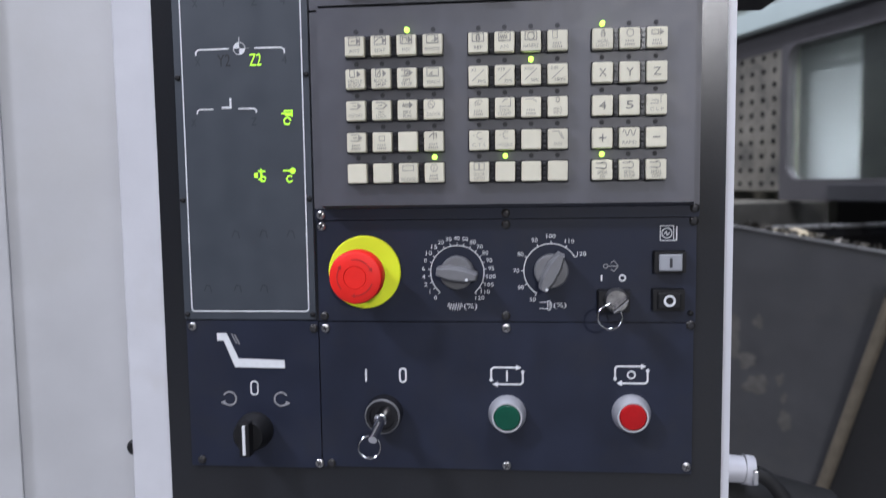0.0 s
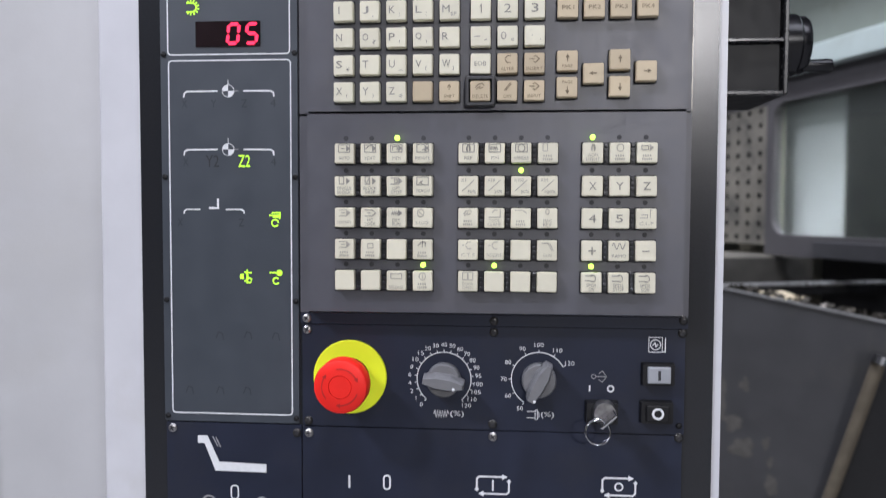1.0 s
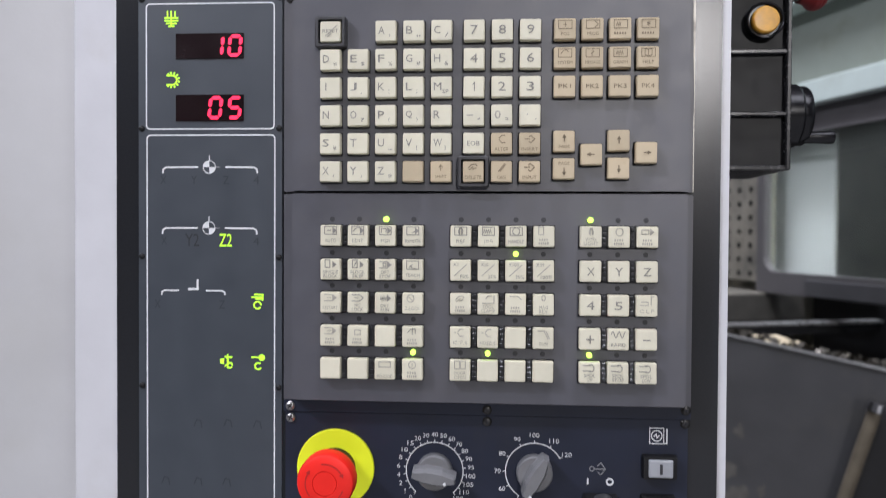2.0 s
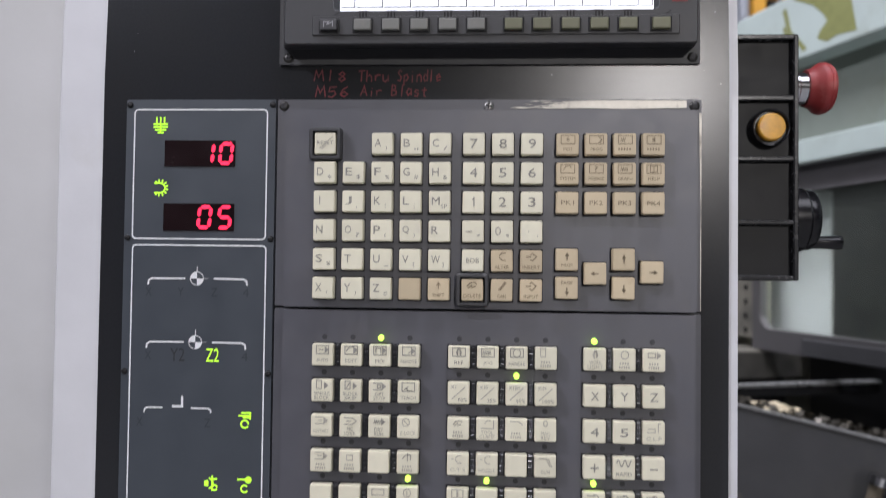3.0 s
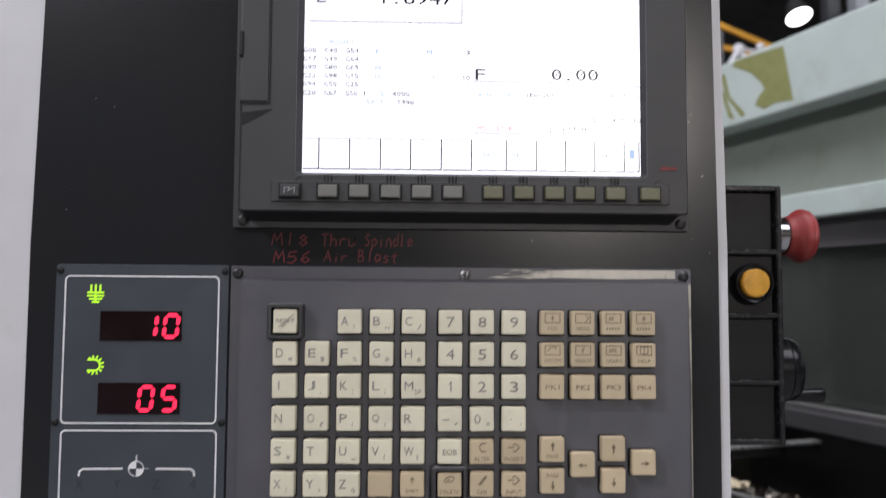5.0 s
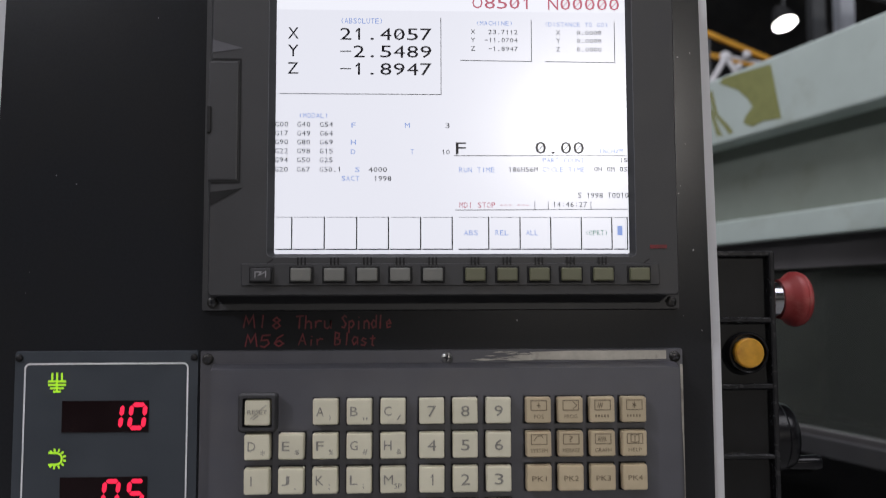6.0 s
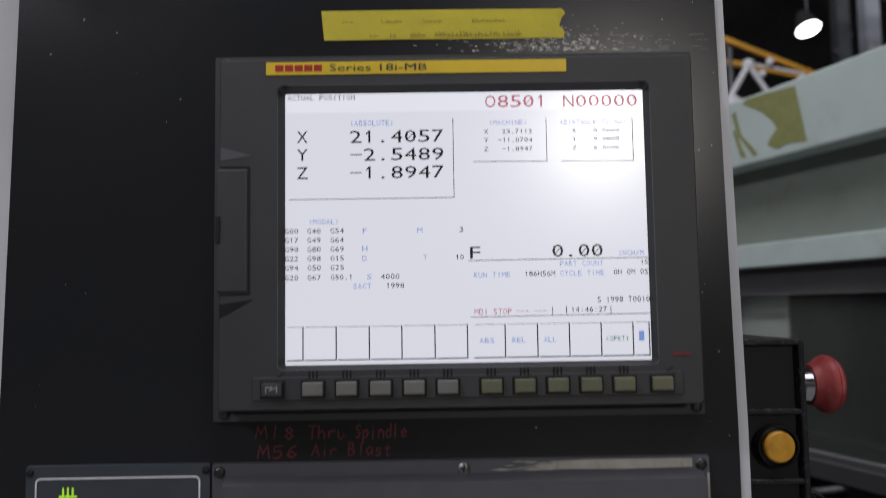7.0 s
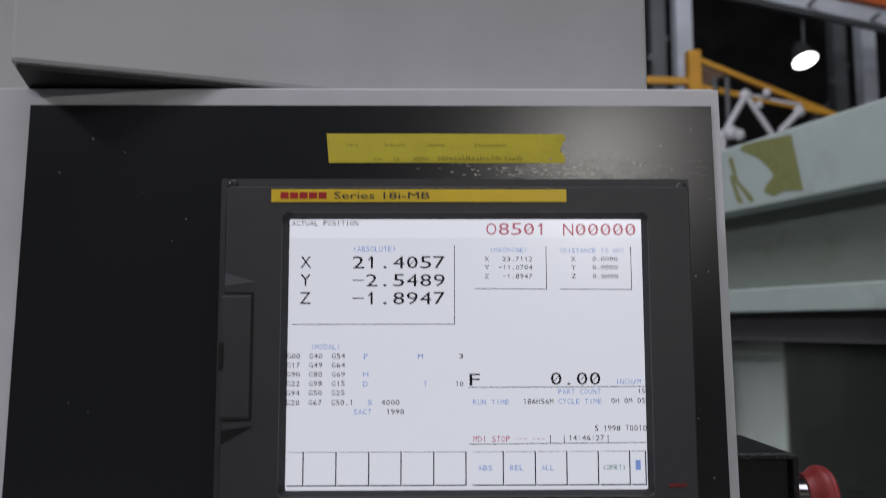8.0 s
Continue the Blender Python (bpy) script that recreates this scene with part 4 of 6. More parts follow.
for x, z, m in ((-0.1413, 1.1156, SCREW_STEEL), (0.0007, 1.1163, SCREW_STEEL), (0.1389, 1.1192, SCREW_DARK), (-0.1393, 1.0062, SCREW_DARK), (0.0004, 1.0074, SCREW_STEEL), (0.1373, 1.0093, SCREW_STEEL)):
    screw(low, x, z, mesh=m)
lowl = thing("switch_plate", -0.2, 0.0018, 1.0020, "blue-black steel switch plate for the chip conveyor", "switch panel", "switch plates")
part("plate", frustum(-0.2555, -0.1470, 1.0018, 1.1215, 0.0018, -0.2552, -0.1473, 1.0021, 1.1212, 0.0, 0.001), BLUE_PLATE, lowl)
for x, z, m in ((-0.2502, 1.1167, SCREW_STEEL), (-0.1507, 1.1153, SCREW_DARK), (-0.2466, 1.0071, SCREW_DARK), (-0.1490, 1.0060, SCREW_STEEL)):
    screw(lowl, x, z, mesh=m)

# emergency stop
es = thing("emergency_stop", -0.1088, 0.0, 1.1602, "red mushroom emergency stop button on a yellow disc", "button")
part("yellow_disc", lathe([(0, 0.0), (0.0284, 0.0), (0.0284, 0.0016), (0.0278, 0.0022), (0, 0.0022)], facing(-0.1088, 0, 1.1602), 48), YELLOW, es, "bright yellow backing disc")
part("neck", lathe([(0, 0.002), (0.0150, 0.002), (0.0145, 0.019), (0, 0.019)], facing(-0.1088, 0, 1.1602), 32), BLACK, es, "dark neck", True)
head = part("mushroom", lathe([(0, 0.017), (0.0145, 0.017), (0.0185, 0.019), (0.0198, 0.023), (0.0198, 0.0345), (0.0191, 0.0365), (0.0168, 0.0375), (0.0086, 0.0378), (0.0083, 0.0370), (0.0080, 0.0378), (0, 0.0380)], facing(-0.1088, 0, 1.1602), 48), RED, es, "red mushroom head", True)
for a in (0, 120, 240):
    pts = [(x, z) for x, z in arc(-0.1088, 1.1602, 0.0133, 100 + a, 30 + a, 12)]
    b = stroke(pts, 0.0008, -0.0379)
    ex, ez = pts[-1]
    t = radians(30 + a)
    sheet([(ex - 0.0016 * math.cos(t), ez - 0.0016 * math.sin(t)), (ex + 0.0016 * math.cos(t), ez + 0.0016 * math.sin(t)), (ex + 0.0030 * math.sin(t), ez - 0.0030 * math.cos(t))], -0.0379, b)
    part("turn_arrow", b, RED_DARK, head)


def knob_mesh(long=0.0205):
    """A pointer knob: round skirt with a raised bar, pointing along local x."""
    bm = lathe([(0, 0), (0.0130, 0), (0.0128, 0.006), (0.0118, 0.008), (0, 0.008)], None, 32)
    half = [(-0.0152, 0.0030), (-0.0060, 0.0064), (0.0060, 0.0064), (0.0160, 0.0028)]
    ring = half + [(a, -b) for a, b in half[::-1]]
    low = [bm.verts.new((a, b, 0.004)) for a, b in ring]
    mid_ = [bm.verts.new((a * 0.99, b * 0.86, 0.0155)) for a, b in ring]
    top = [bm.verts.new((a * 0.94, b * 0.56, 0.0200)) for a, b in ring]
    for p, q in ((low, mid_), (mid_, top)):
        for k in range(8):
            bm.faces.new((p[k], p[(k + 1) % 8], q[(k + 1) % 8], q[k]))
    bm.faces.new(top)
    return bm


def override_dial(name, label, cx, cz, marks, a_scale, pointer, dot_side):
    d = thing(name, cx, 0.0, cz, label, "rotary switch", "override dials")
    part("scale_arc", stroke(arc(cx, cz, 0.0206, a_scale[0], a_scale[1], 60), 0.0007, Y1), WHITE_PRINT, d, "white printed scale")
    for words, a in marks:
        ca, sa = math.cos(radians(a)), math.sin(radians(a))
        part("tick", stroke([(cx + 0.0206 * ca, cz + 0.0206 * sa), (cx + 0.0226 * ca, cz + 0.0226 * sa)], 0.0006, Y1), WHITE_PRINT, d)
        w = 0.00115 * len(words) * (0.4 if words == "1" else 1)
        letter(d, words, cx + 0.0263 * ca - w, cx + 0.0263 * ca + w, cz + 0.0263 * sa - 0.0016, cz + 0.0263 * sa + 0.0016, Y1, WHITE_PRINT, "scale_number")
    k = part("knob", to_mesh("knob", knob_mesh(), KNOB_GREY), None, d, "grey pointer knob", at=facing(cx, 0, cz, pointer))
    part("white_dot", lathe([(0, 0), (0.0011, 0), (0.0011, 0.0003), (0, 0.0003)], facing(cx, 0, cz, pointer) @ Matrix.Translation((0.0125 * dot_side, -0.0022, 0.0199)), 12), WHITE_PRINT, k)
    return d


FEED = "0 1 2 4 6 8 10 15 20 30 40 50 60 70 80 90 95 100 105 110 120".split()
d1 = override_dial("feed_override_dial", "grey feed override knob with white scale to 120", -0.0366, 1.1597, [(w, 229 - 13.9 * k) for k, w in enumerate(FEED)], (229, -49), -8, 0.7)
part("zigzag_symbol", stroke([(-0.0443 + 0.00095 * k, 1.1330 + (0.0024 if k % 2 else -0.0024) * (0 if k in (0, 12) else 1)) for k in range(13)], 0.0007, Y1), WHITE_PRINT, d1)
letter(d1, "(%)", -0.0318, -0.0214, 1.1304, 1.1356, Y1, WHITE_PRINT, "unit_sign")
d2 = override_dial("spindle_override_dial", "grey spindle override knob with white scale 50 to 120", 0.0350, 1.1608, [(str(50 + 10 * k), a) for k, a in enumerate((238, 209, 180, 151, 118, 90, 58, 29))], (238, 29), 62, -1.0)
for z in (1.1364, 1.1316):
    part("spindle_symbol", stroke([(0.0262, z), (0.0325, z)], 0.0006, Y1), WHITE_PRINT, d2)
part("spindle_symbol", stroke([(0.0325, 1.1305), (0.0325, 1.1375), (0.0342, 1.1375), (0.0342, 1.1305)], 0.0006, Y1, closed=True), WHITE_PRINT, d2)
part("spindle_symbol", stroke([(0.0342, 1.1365), (0.0354, 1.1355), (0.0354, 1.1325), (0.0342, 1.1315)], 0.0006, Y1), WHITE_PRINT, d2)
letter(d2, "(%)", 0.0368, 0.0466, 1.1314, 1.1364, Y1, WHITE_PRINT, "unit_sign")


def ring_mesh(m, r, t):
    bm = bmesh.new()
    n, k = 40, 10
    vs = [[bm.verts.new(m @ Vector(((r + t * math.cos(2 * math.pi * j / k)) * math.cos(2 * math.pi * i / n), (r + t * math.cos(2 * math.pi * j / k)) * math.sin(2 * math.pi * i / n), t * math.sin(2 * math.pi * j / k)))) for j in range(k)] for i in range(n)]
    for i in range(n):
        for j in range(k):
            bm.faces.new((vs[i][j], vs[(i + 1) % n][j], vs[(i + 1) % n][(j + 1) % k], vs[i][(j + 1) % k]))
    return bm


def key_with_ring(parent, cx, cz, y, turn, drop, r):
    """A key in its lock: blade head leaning out at turn degrees, with a split ring through it."""
    k = part("key", box(-0.0030, 0.0030, -0.0011, 0.0011, 0.0, 0.016, 0.0006), CHROME, parent, "chrome key", at=facing(cx, y, cz, turn))
    h = part("key_head", box(-0.0072, 0.0072, -0.0010, 0.0010, 0.010, 0.026, 0.0007), CHROME, parent, "chrome key head", at=facing(cx, y, cz, turn))
    for i in range(2):
        part("split_ring", ring_mesh(Matrix.Translation((cx + drop[0] + 0.0002 * i, y - 0.019 - 0.0012 * i, cz + drop[1])) @ Matrix.Rotation(radians(82), 4, "X") @ Matrix.Rotation(radians(8 * i), 4, "Y"), r, 0.00055), CHROME, h, "steel split ring", True)


# memory protect key switch
mk = thing("key_switch", 0.0815, 0.0, 1.1378, "black square key switch with chrome lock, key and ring", "key switch", "key switches")
part("housing", frustum(0.0694, 0.0938, 1.1292, 1.1466, 0.0, 0.0702, 0.0930, 1.1300, 1.1458, -0.008, 0.0012), BLACK, mk)
part("lock_barrel", lathe([(0, 0.006), (0.0090, 0.006), (0.0088, 0.013), (0.0078, 0.0145), (0, 0.0145)], facing(0.0828, 0, 1.1394), 32), STEEL, mk, "chrome lock barrel", True)
key_with_ring(mk, 0.0828, 1.1394, -0.011, 42, (-0.0072, -0.0090), 0.0088)
part("lock_symbol", stroke(arc(0.0758, 1.1640, 0.0016, 0, 360, 14)[:-1], 0.0006, Y1, closed=True), GREY_PRINT, mk)
part("lock_symbol", stroke([(0.0774, 1.1640), (0.0845, 1.1640)], 0.0007, Y1), GREY_PRINT, mk)
part("lock_symbol", stroke([(0.0795, 1.1662), (0.0822, 1.1684), (0.0852, 1.1640), (0.0822, 1.1600), (0.0795, 1.1618)], 0.0006, Y1), GREY_PRINT, mk)
part("on_mark", stroke([(0.0729, 1.1572), (0.0729, 1.1528)], 0.0012, Y1), WHITE_PRINT, mk)
part("off_mark", stroke(arc(0.0884, 1.1550, 0.0022, 0, 360, 20)[:-1], 0.0012, Y1, closed=True), WHITE_PRINT, mk)

# power buttons
for name, label, x, z, lens in (("power_on_button", "black framed power-on button with pale lens", 0.1226, 1.1672, PALE_LENS), ("power_off_button", "black power-off button with white ring", 0.1219, 1.1388, BLACK)):
    b = thing(name, x, 0.0, z, label, "button", "power buttons")
    part("housing", frustum(x - 0.0122, x + 0.0122, z - 0.0085, z + 0.0085, 0.0, x - 0.0115, x + 0.0115, z - 0.0079, z + 0.0079, -0.006, 0.0012), BLACK, b)
    cap = part("cap", box(x - 0.0084, x + 0.0084, -0.0085, -0.005, z - 0.0061, z + 0.0061, 0.0010), lens, b)
    if lens is PALE_LENS:
        part("on_mark", stroke([(x, z + 0.0036), (x, z - 0.0036)], 0.0020, -0.0087), DARK_LINE, cap)
    else:
        part("off_mark", stroke(arc(x, z, 0.0036, 0, 360, 24)[:-1], 0.0017, -0.0087, closed=True), WHITE_PRINT, cap)
pw = thing("power_symbol", 0.1222, 0.0, 1.1885, "white printed power symbol above the buttons", "symbol")
part("outline", stroke([(0.1160, 1.1832), (0.1258, 1.1832), (0.1258, 1.1942), (0.1160, 1.1942)], 0.0006, Y1, closed=True), WHITE_PRINT, pw)
part("circle", stroke(arc(0.1209, 1.1887, 0.0037, 0, 360, 24)[:-1], 0.0007, Y1, closed=True), WHITE_PRINT, pw)
part("bolt", stroke([(0.1188, 1.1880), (0.1205, 1.1900), (0.1211, 1.1872), (0.1228, 1.1892)], 0.0007, Y1), WHITE_PRINT, pw)
part("arm", stroke([(0.1262, 1.1834), (0.1280, 1.1834), (0.1280, 1.1938)], 0.0009, Y1), WHITE_PRINT, pw)

# lower plate: key switch, cycle buttons
ks = thing("key_switch", -0.0955, 0.0, 1.0480, "round black key switch with chrome key and ring", "key switch", "key switches")
part("housing", lathe([(0, 0), (0.0148, 0), (0.0142, 0.010), (0.0126, 0.012), (0.0100, 0.0122), (0.0096, 0.010), (0, 0.010)], facing(-0.0955, 0, 1.0482), 40), BLACK_GLOSS, ks, "", True)
part("lock_barrel", lathe([(0, 0.008), (0.0052, 0.008), (0.0050, 0.020), (0.0040, 0.021), (0, 0.021)], facing(-0.0955, 0, 1.0482), 24), CHROME, ks, "chrome lock barrel", True)
key_with_ring(ks, -0.0955, 1.0482, -0.018, 62, (-0.0052, -0.0150), 0.0082)
part("key_stem", rod((-0.0955, -0.020, 1.0475), (-0.0978, -0.040, 1.0395), 0.0040, 0.0034, 20), CHROME, ks, "round chrome key stem", True)
part("worn_collar", lathe([(0.0124, 0.0118), (0.0133, 0.0118), (0.0139, 0.0104), (0.0141, 0.0098)], facing(-0.0955, 0, 1.0482), 40), KNOB_GREY, ks, "worn grey collar rim", True)
part("on_mark", stroke([(-0.1097, 1.0832), (-0.1097, 1.0732)], 0.0016, Y1), WHITE_PRINT, ks)
part("off_mark", stroke(round_rect(-0.0828, -0.0780, 1.0732, 1.0838, 0.0022), 0.0014, Y1, closed=True), WHITE_PRINT, ks)


def cycle_button(name, label, cx, cz, lens, mark):
    b = thing(name, cx, 0.0, cz, label, "button", "cycle buttons")
    part("bezel", lathe([(0, 0), (0.0147, 0), (0.0147, 0.002), (0.0128, 0.009), (0.0116, 0.0115), (0.0104, 0.0115), (0.0102, 0.008), (0, 0.008)], facing(cx, 0, cz), 48), SATIN, b, "satin metal bezel ring", True)
    part("cap", lathe([(0.0100, 0.008), (0.0100, 0.0112), (0.0092, 0.0122), (0, 0.0126)], facing(cx, 0, cz), 40), lens, b, "", True)
    zz, hw, hh = cz + 0.0298, 0.0122, 0.0066
    bm = bmesh.new()
    r = 0.0018
    stroke([(cx - hw, zz - hh + r), (cx - hw, zz + hh - r), (cx - hw + r, zz + hh), (cx + hw - 0.005, zz + hh)], 0.0014, Y1, bm)
    stroke([(cx + hw, zz + hh - r), (cx + hw, zz - hh + r), (cx + hw - r, zz - hh), (cx - hw + 0.005, zz - hh)], 0.0014, Y1, bm)
    for x, z, s in ((cx + hw - 0.0052, zz + hh, 1), (cx - hw + 0.0052, zz - hh, -1)):
        sheet([(x, z + 0.0022), (x, z - 0.0022), (x + 0.0042 * s, z)], Y1 - 0.00005, bm)
    for x, z, s in ((cx - hw, zz - hh + 0.0028, 1), (cx + hw, zz + hh - 0.0028, -1)):
        sheet([(x - 0.0018, z), (x + 0.0018, z), (x, z + 0.0034 * s)], Y1 - 0.00005, bm)
    if mark == "I":
        stroke([(cx, zz + 0.0042), (cx, zz - 0.0042)], 0.0014, Y1 - 0.0001, bm)
    else:
        stroke(arc(cx, zz, 0.0028, 0, 360, 20)[:-1], 0.0011, Y1 - 0.0001, bm, closed=True)
    part("cycle_symbol", bm, WHITE_PRINT, b, "white printed cycle symbol")


cycle_button("cycle_start_button", "green cycle start button in a satin metal bezel", 0.0010, 1.0490, GREEN, "I")
cycle_button("cycle_stop_button", "red cycle stop button in a satin metal bezel", 0.0955, 1.0508, RED_LENS, "O")

# conveyor switch
cv = thing("conveyor_switch", -0.2010, 0.0, 1.0325, "black rotary conveyor switch with white pointer line", "rotary switch")
kn = part("knob", lathe([(0, 0), (0.0148, 0), (0.0148, 0.006), (0.0138, 0.008), (0.0128, 0.016), (0.0115, 0.018), (0, 0.018)], facing(-0.2010, 0, 1.0325), 40), BLACK, cv, "", True)
part("grip", box(-0.0042, 0.0042, -0.0135, 0.0135, 0.016, 0.027, 0.0014), BLACK, kn, "", at=facing(-0.2010, 0, 1.0325, 0))
part("pointer_line", box(-0.0012, 0.0012, -0.0115, 0.0120, 0.0265, 0.0274, 0.0003), WHITE_PRINT, kn, "white pointer line", at=facing(-0.2010, 0, 1.0325, 0))
part("zero_mark", stroke(round_rect(-0.2035, -0.1978, 1.0615, 1.0722, 0.0026), 0.0011, Y1, closed=True), WHITE_PRINT, cv)
for x, s in ((-0.2215, 1), (-0.1790, -1)):
    a = [(x + s * (p - x), q) for p, q in arc(x, 1.0580, 0.0054, 150, -140, 22)]
    bm = stroke(a, 0.0013, Y1)
    ex, ez = a[-1]
    sheet([(ex - s * 0.0034, ez + 0.0002), (ex + s * 0.0004, ez + 0.0022), (ex + s * 0.0006, ez - 0.0018)], Y1 - 0.00005, bm)
    part("turn_mark", bm, GREY_PRINT, cv)
part("conveyor_symbol", sheet([(-0.2300, 1.1112), (-0.2222, 1.1115), (-0.2128, 1.0908), (-0.1752, 1.0898), (-0.1752, 1.0832), (-0.2160, 1.0836), (-0.2246, 1.1052), (-0.2300, 1.1052)], Y1), WHITE_PRINT, cv)
for k in range(2):
    part("conveyor_symbol", stroke([(-0.2180 + 0.0024 * k, 1.1108 - 0.0006 * k), (-0.2140 + 0.0024 * k, 1.1030 - 0.0006 * k)], 0.0009, Y1), GREY_PRINT, cv)

# ---------------------------------------------------------------- key panels
YT, KD = -0.0140, 0.0068
kb = thing("keyboard_unit", 0.0, 0.0, 1.3600, "grey plastic keyboard unit with cream and tan keys", "keyboard")
part("flange", frustum(-0.1476, 0.1445, 1.3604, 1.5048, 0.0018, -0.1472, 0.1441, 1.3606, 1.5044, -0.0012, 0.001), TRAY, kb)
part("tray", frustum(-0.1400, 0.1400, 1.3606, 1.4970, -0.0011, -0.1380, 0.1380, 1.3606, 1.4946, YT, 0.0012), TRAY, kb)
for x in (-0.1428, 0.0, 0.1392):
    screw(kb, x, 1.4998, y=-0.0012, mesh=SCREW_STEEL if x == 0 else SCREW_DARK)
part("worn_edge", sheet([(0.050, 1.5030), (0.075, 1.5037), (0.1340, 1.5036), (0.1340, 1.4985), (0.095, 1.4979), (0.060, 1.4984), (0.039, 1.4986), (0.047, 1.4996), (0.042, 1.5008), (0.052, 1.5016)], -0.0016), BARE_GLINT, kb, "bare scraped metal edge")
bm = bmesh.new()
rnd = random.Random(17)
for k in range(22):
    x, z = 0.044 - abs(rnd.gauss(0, 0.009)), rnd.uniform(1.4982, 1.5034)
    ln, w = rnd.uniform(0.004, 0.014), rnd.uniform(0.00012, 0.0004)
    sheet([(x, z - w), (x + ln * 0.5, z - w * 1.4), (x + ln, z), (x + ln * 0.6, z + w * 1.2)], -0.00162 - 0.00001 * k, bm)
tagged(part("edge_scratches", bm, BARE_GLINT, kb, "ragged bare scratches on the edge"), kind="stuff")
part("worn_edge", sheet([(0.1424, 1.4950), (0.1440, 1.4950), (0.1440, 1.3610), (0.1434, 1.3610), (0.1432, 1.40), (0.1436, 1.43), (0.1428, 1.46)], -0.0016), BARE_GLINT, kb, "bare scraped metal edge")
mp = thing("machine_key_panel", 0.0, 0.0, 1.2005, "grey plastic machine key panel with cream keys and green lamps", "keyboard")
part("flange", frustum(-0.1476, 0.1445, 1.2094, 1.3590, 0.0018, -0.1472, 0.1441, 1.2096, 1.3588, -0.0012, 0.001), TRAY, mp)
# Lower flange gets the plate's dark colour in place of the tray's shadow.
part("lower_flange", frustum(-0.1476, 0.1445, 1.2006, 1.2093, 0.0018, -0.1472, 0.1441, 1.2008, 1.2092, -0.0012, 0.001), BLUE_PLATE, mp, "lower flange, coloured blue-black for the tray's shadow")
part("tray", frustum(-0.1400, 0.1400, 1.2092, 1.3588, -0.0011, -0.1380, 0.1372, 1.2122, 1.3588, YT, 0.0012), TRAY, mp)
for x, z, m in ((-0.1422, 1.2049, SCREW_STEEL), (0.0010, 1.2048, SCREW_DARK), (0.1406, 1.2073, SCREW_DARK)):
    screw(mp, x, z, y=-0.0012, mesh=m)


def keycap(mat, name="key"):
    bm = bmesh.new()
    g = bmesh.ops.create_cube(bm, size=1)["verts"]
    for v in g:
        top = v.co.z > 0
        s = 0.01420 if top else 0.0147
        v.co = Vector((v.co.x * s, v.co.y * s, KD if top else 0.0))
    top = [e for e in bm.edges if sum(v.co.z > 0.001 for v in e.verts) >= 1]
    bmesh.ops.bevel(bm, geom=top, offset=0.00055, segments=2, affect="EDGES")
    return to_mesh(name, bm, mat)


CAP_CREAM, CAP_TAN = keycap(KEY_CREAM), keycap(KEY_TAN)
WELL = to_mesh("key_well", box(-0.0079, 0.0079, -0.0080, 0.0079, -0.0005, 0.0011), BLACK)
YK = YT - KD - 0.00015
H = 0.0073


def key(parent, x, z, cap):
    rnd = random.Random(int(x * 1e5) * 31 + int(z * 1e5))
    at = facing(x, YT, z, rnd.uniform(-0.7, 0.7)) @ Matrix.Rotation(radians(rnd.uniform(-0.6, 0.6)), 4, "X")
    k = part("key", cap, None, parent, at=at)
    part("key_well", WELL, None, k, at=facing(x, YT, z))
    return k


def on_key(k, words, x, z, x0, x1, z0, z1, mat):
    """Words in the box x0..x1, z0..z1 of the key, whose half-width is 1."""
    letter(k, words, x + x0 * H, x + x1 * H, z + z0 * H, z + z1 * H, YK - 0.0001, mat)


def key_lines(k, x, z, lines, mat, w=0.0006, fills=()):
    bm = bmesh.new()
    for ln in lines:
        stroke([(x + a * H, z + b * H) for a, b in ln], w, YK - 0.00015, bm)
    for f in fills:
        sheet([(x + a * H, z + b * H) for a, b in f], YK - 0.0002, bm)
    part("pictogram", bm, mat, k)


def bars(k, x, z, rows, mat):
    """Illegible print: short bars."""
    bm = bmesh.new()
    for i, (x0, x1, zc) in enumerate(rows):
        n = max(2, int((x1 - x0) / 0.2))
        for j in range(n):
            a = x0 + (x1 - x0) * j / n
            sheet([(x + a * H, z + (zc - 0.10) * H), (x + (a + 0.12) * H, z + (zc - 0.10) * H), (x + (a + 0.12) * H, z + (zc + 0.10) * H), (x + a * H, z + (zc + 0.10) * H)], YK - 0.0001, bm)
    part("legend", bm, mat, k)


RECT = [(-0.62, 0.02), (0.62, 0.02), (0.62, 0.78), (-0.62, 0.78), (-0.62, 0.02)]
TAG = [(-0.62, 0.70), (0.20, 0.70), (0.62, 0.40), (0.20, 0.10), (-0.62, 0.10)]
TIP = [(0.22, 0.74), (0.66, 0.40), (0.22, 0.06)]
ARROW = [(-0.35, 0.40), (0.10, 0.40)]
ZIG = [(-0.5 + 0.1 * i, 0.55 if i % 2 else 0.22) for i in range(9)]
SPINDLE = [[(-0.72, 0.62), (0.1, 0.62)], [(-0.72, 0.12), (0.1, 0.12)], [(-0.1, 0.7), (0.2, 0.7), (0.4, 0.5), (0.4, 0.22), (0.2, 0.05), (-0.1, 0.05)]]
CIRC = [(0.36 * math.cos(radians(a)), 0.40 + 0.36 * math.sin(radians(a))) for a in range(0, 361, 24)]
NOZZLE = [[(-0.25, 0.45), (0.0, 0.72), (0.35, 0.72)], [(-0.25, 0.35), (0.0, 0.05), (0.35, 0.05)], [(-0.62, 0.40), (-0.42, 0.40)]]
BULB = [(0.22 * math.cos(radians(a)), 0.36 + 0.28 * math.sin(radians(a))) for a in range(-60, 241, 25)] + [(-0.1, 0.75), (0.1, 0.75), (0.11, 0.12)]
SINE = [(-0.72 + 0.09 * i, 0.40 + 0.30 * math.sin(i * 0.9)) for i in range(17)]
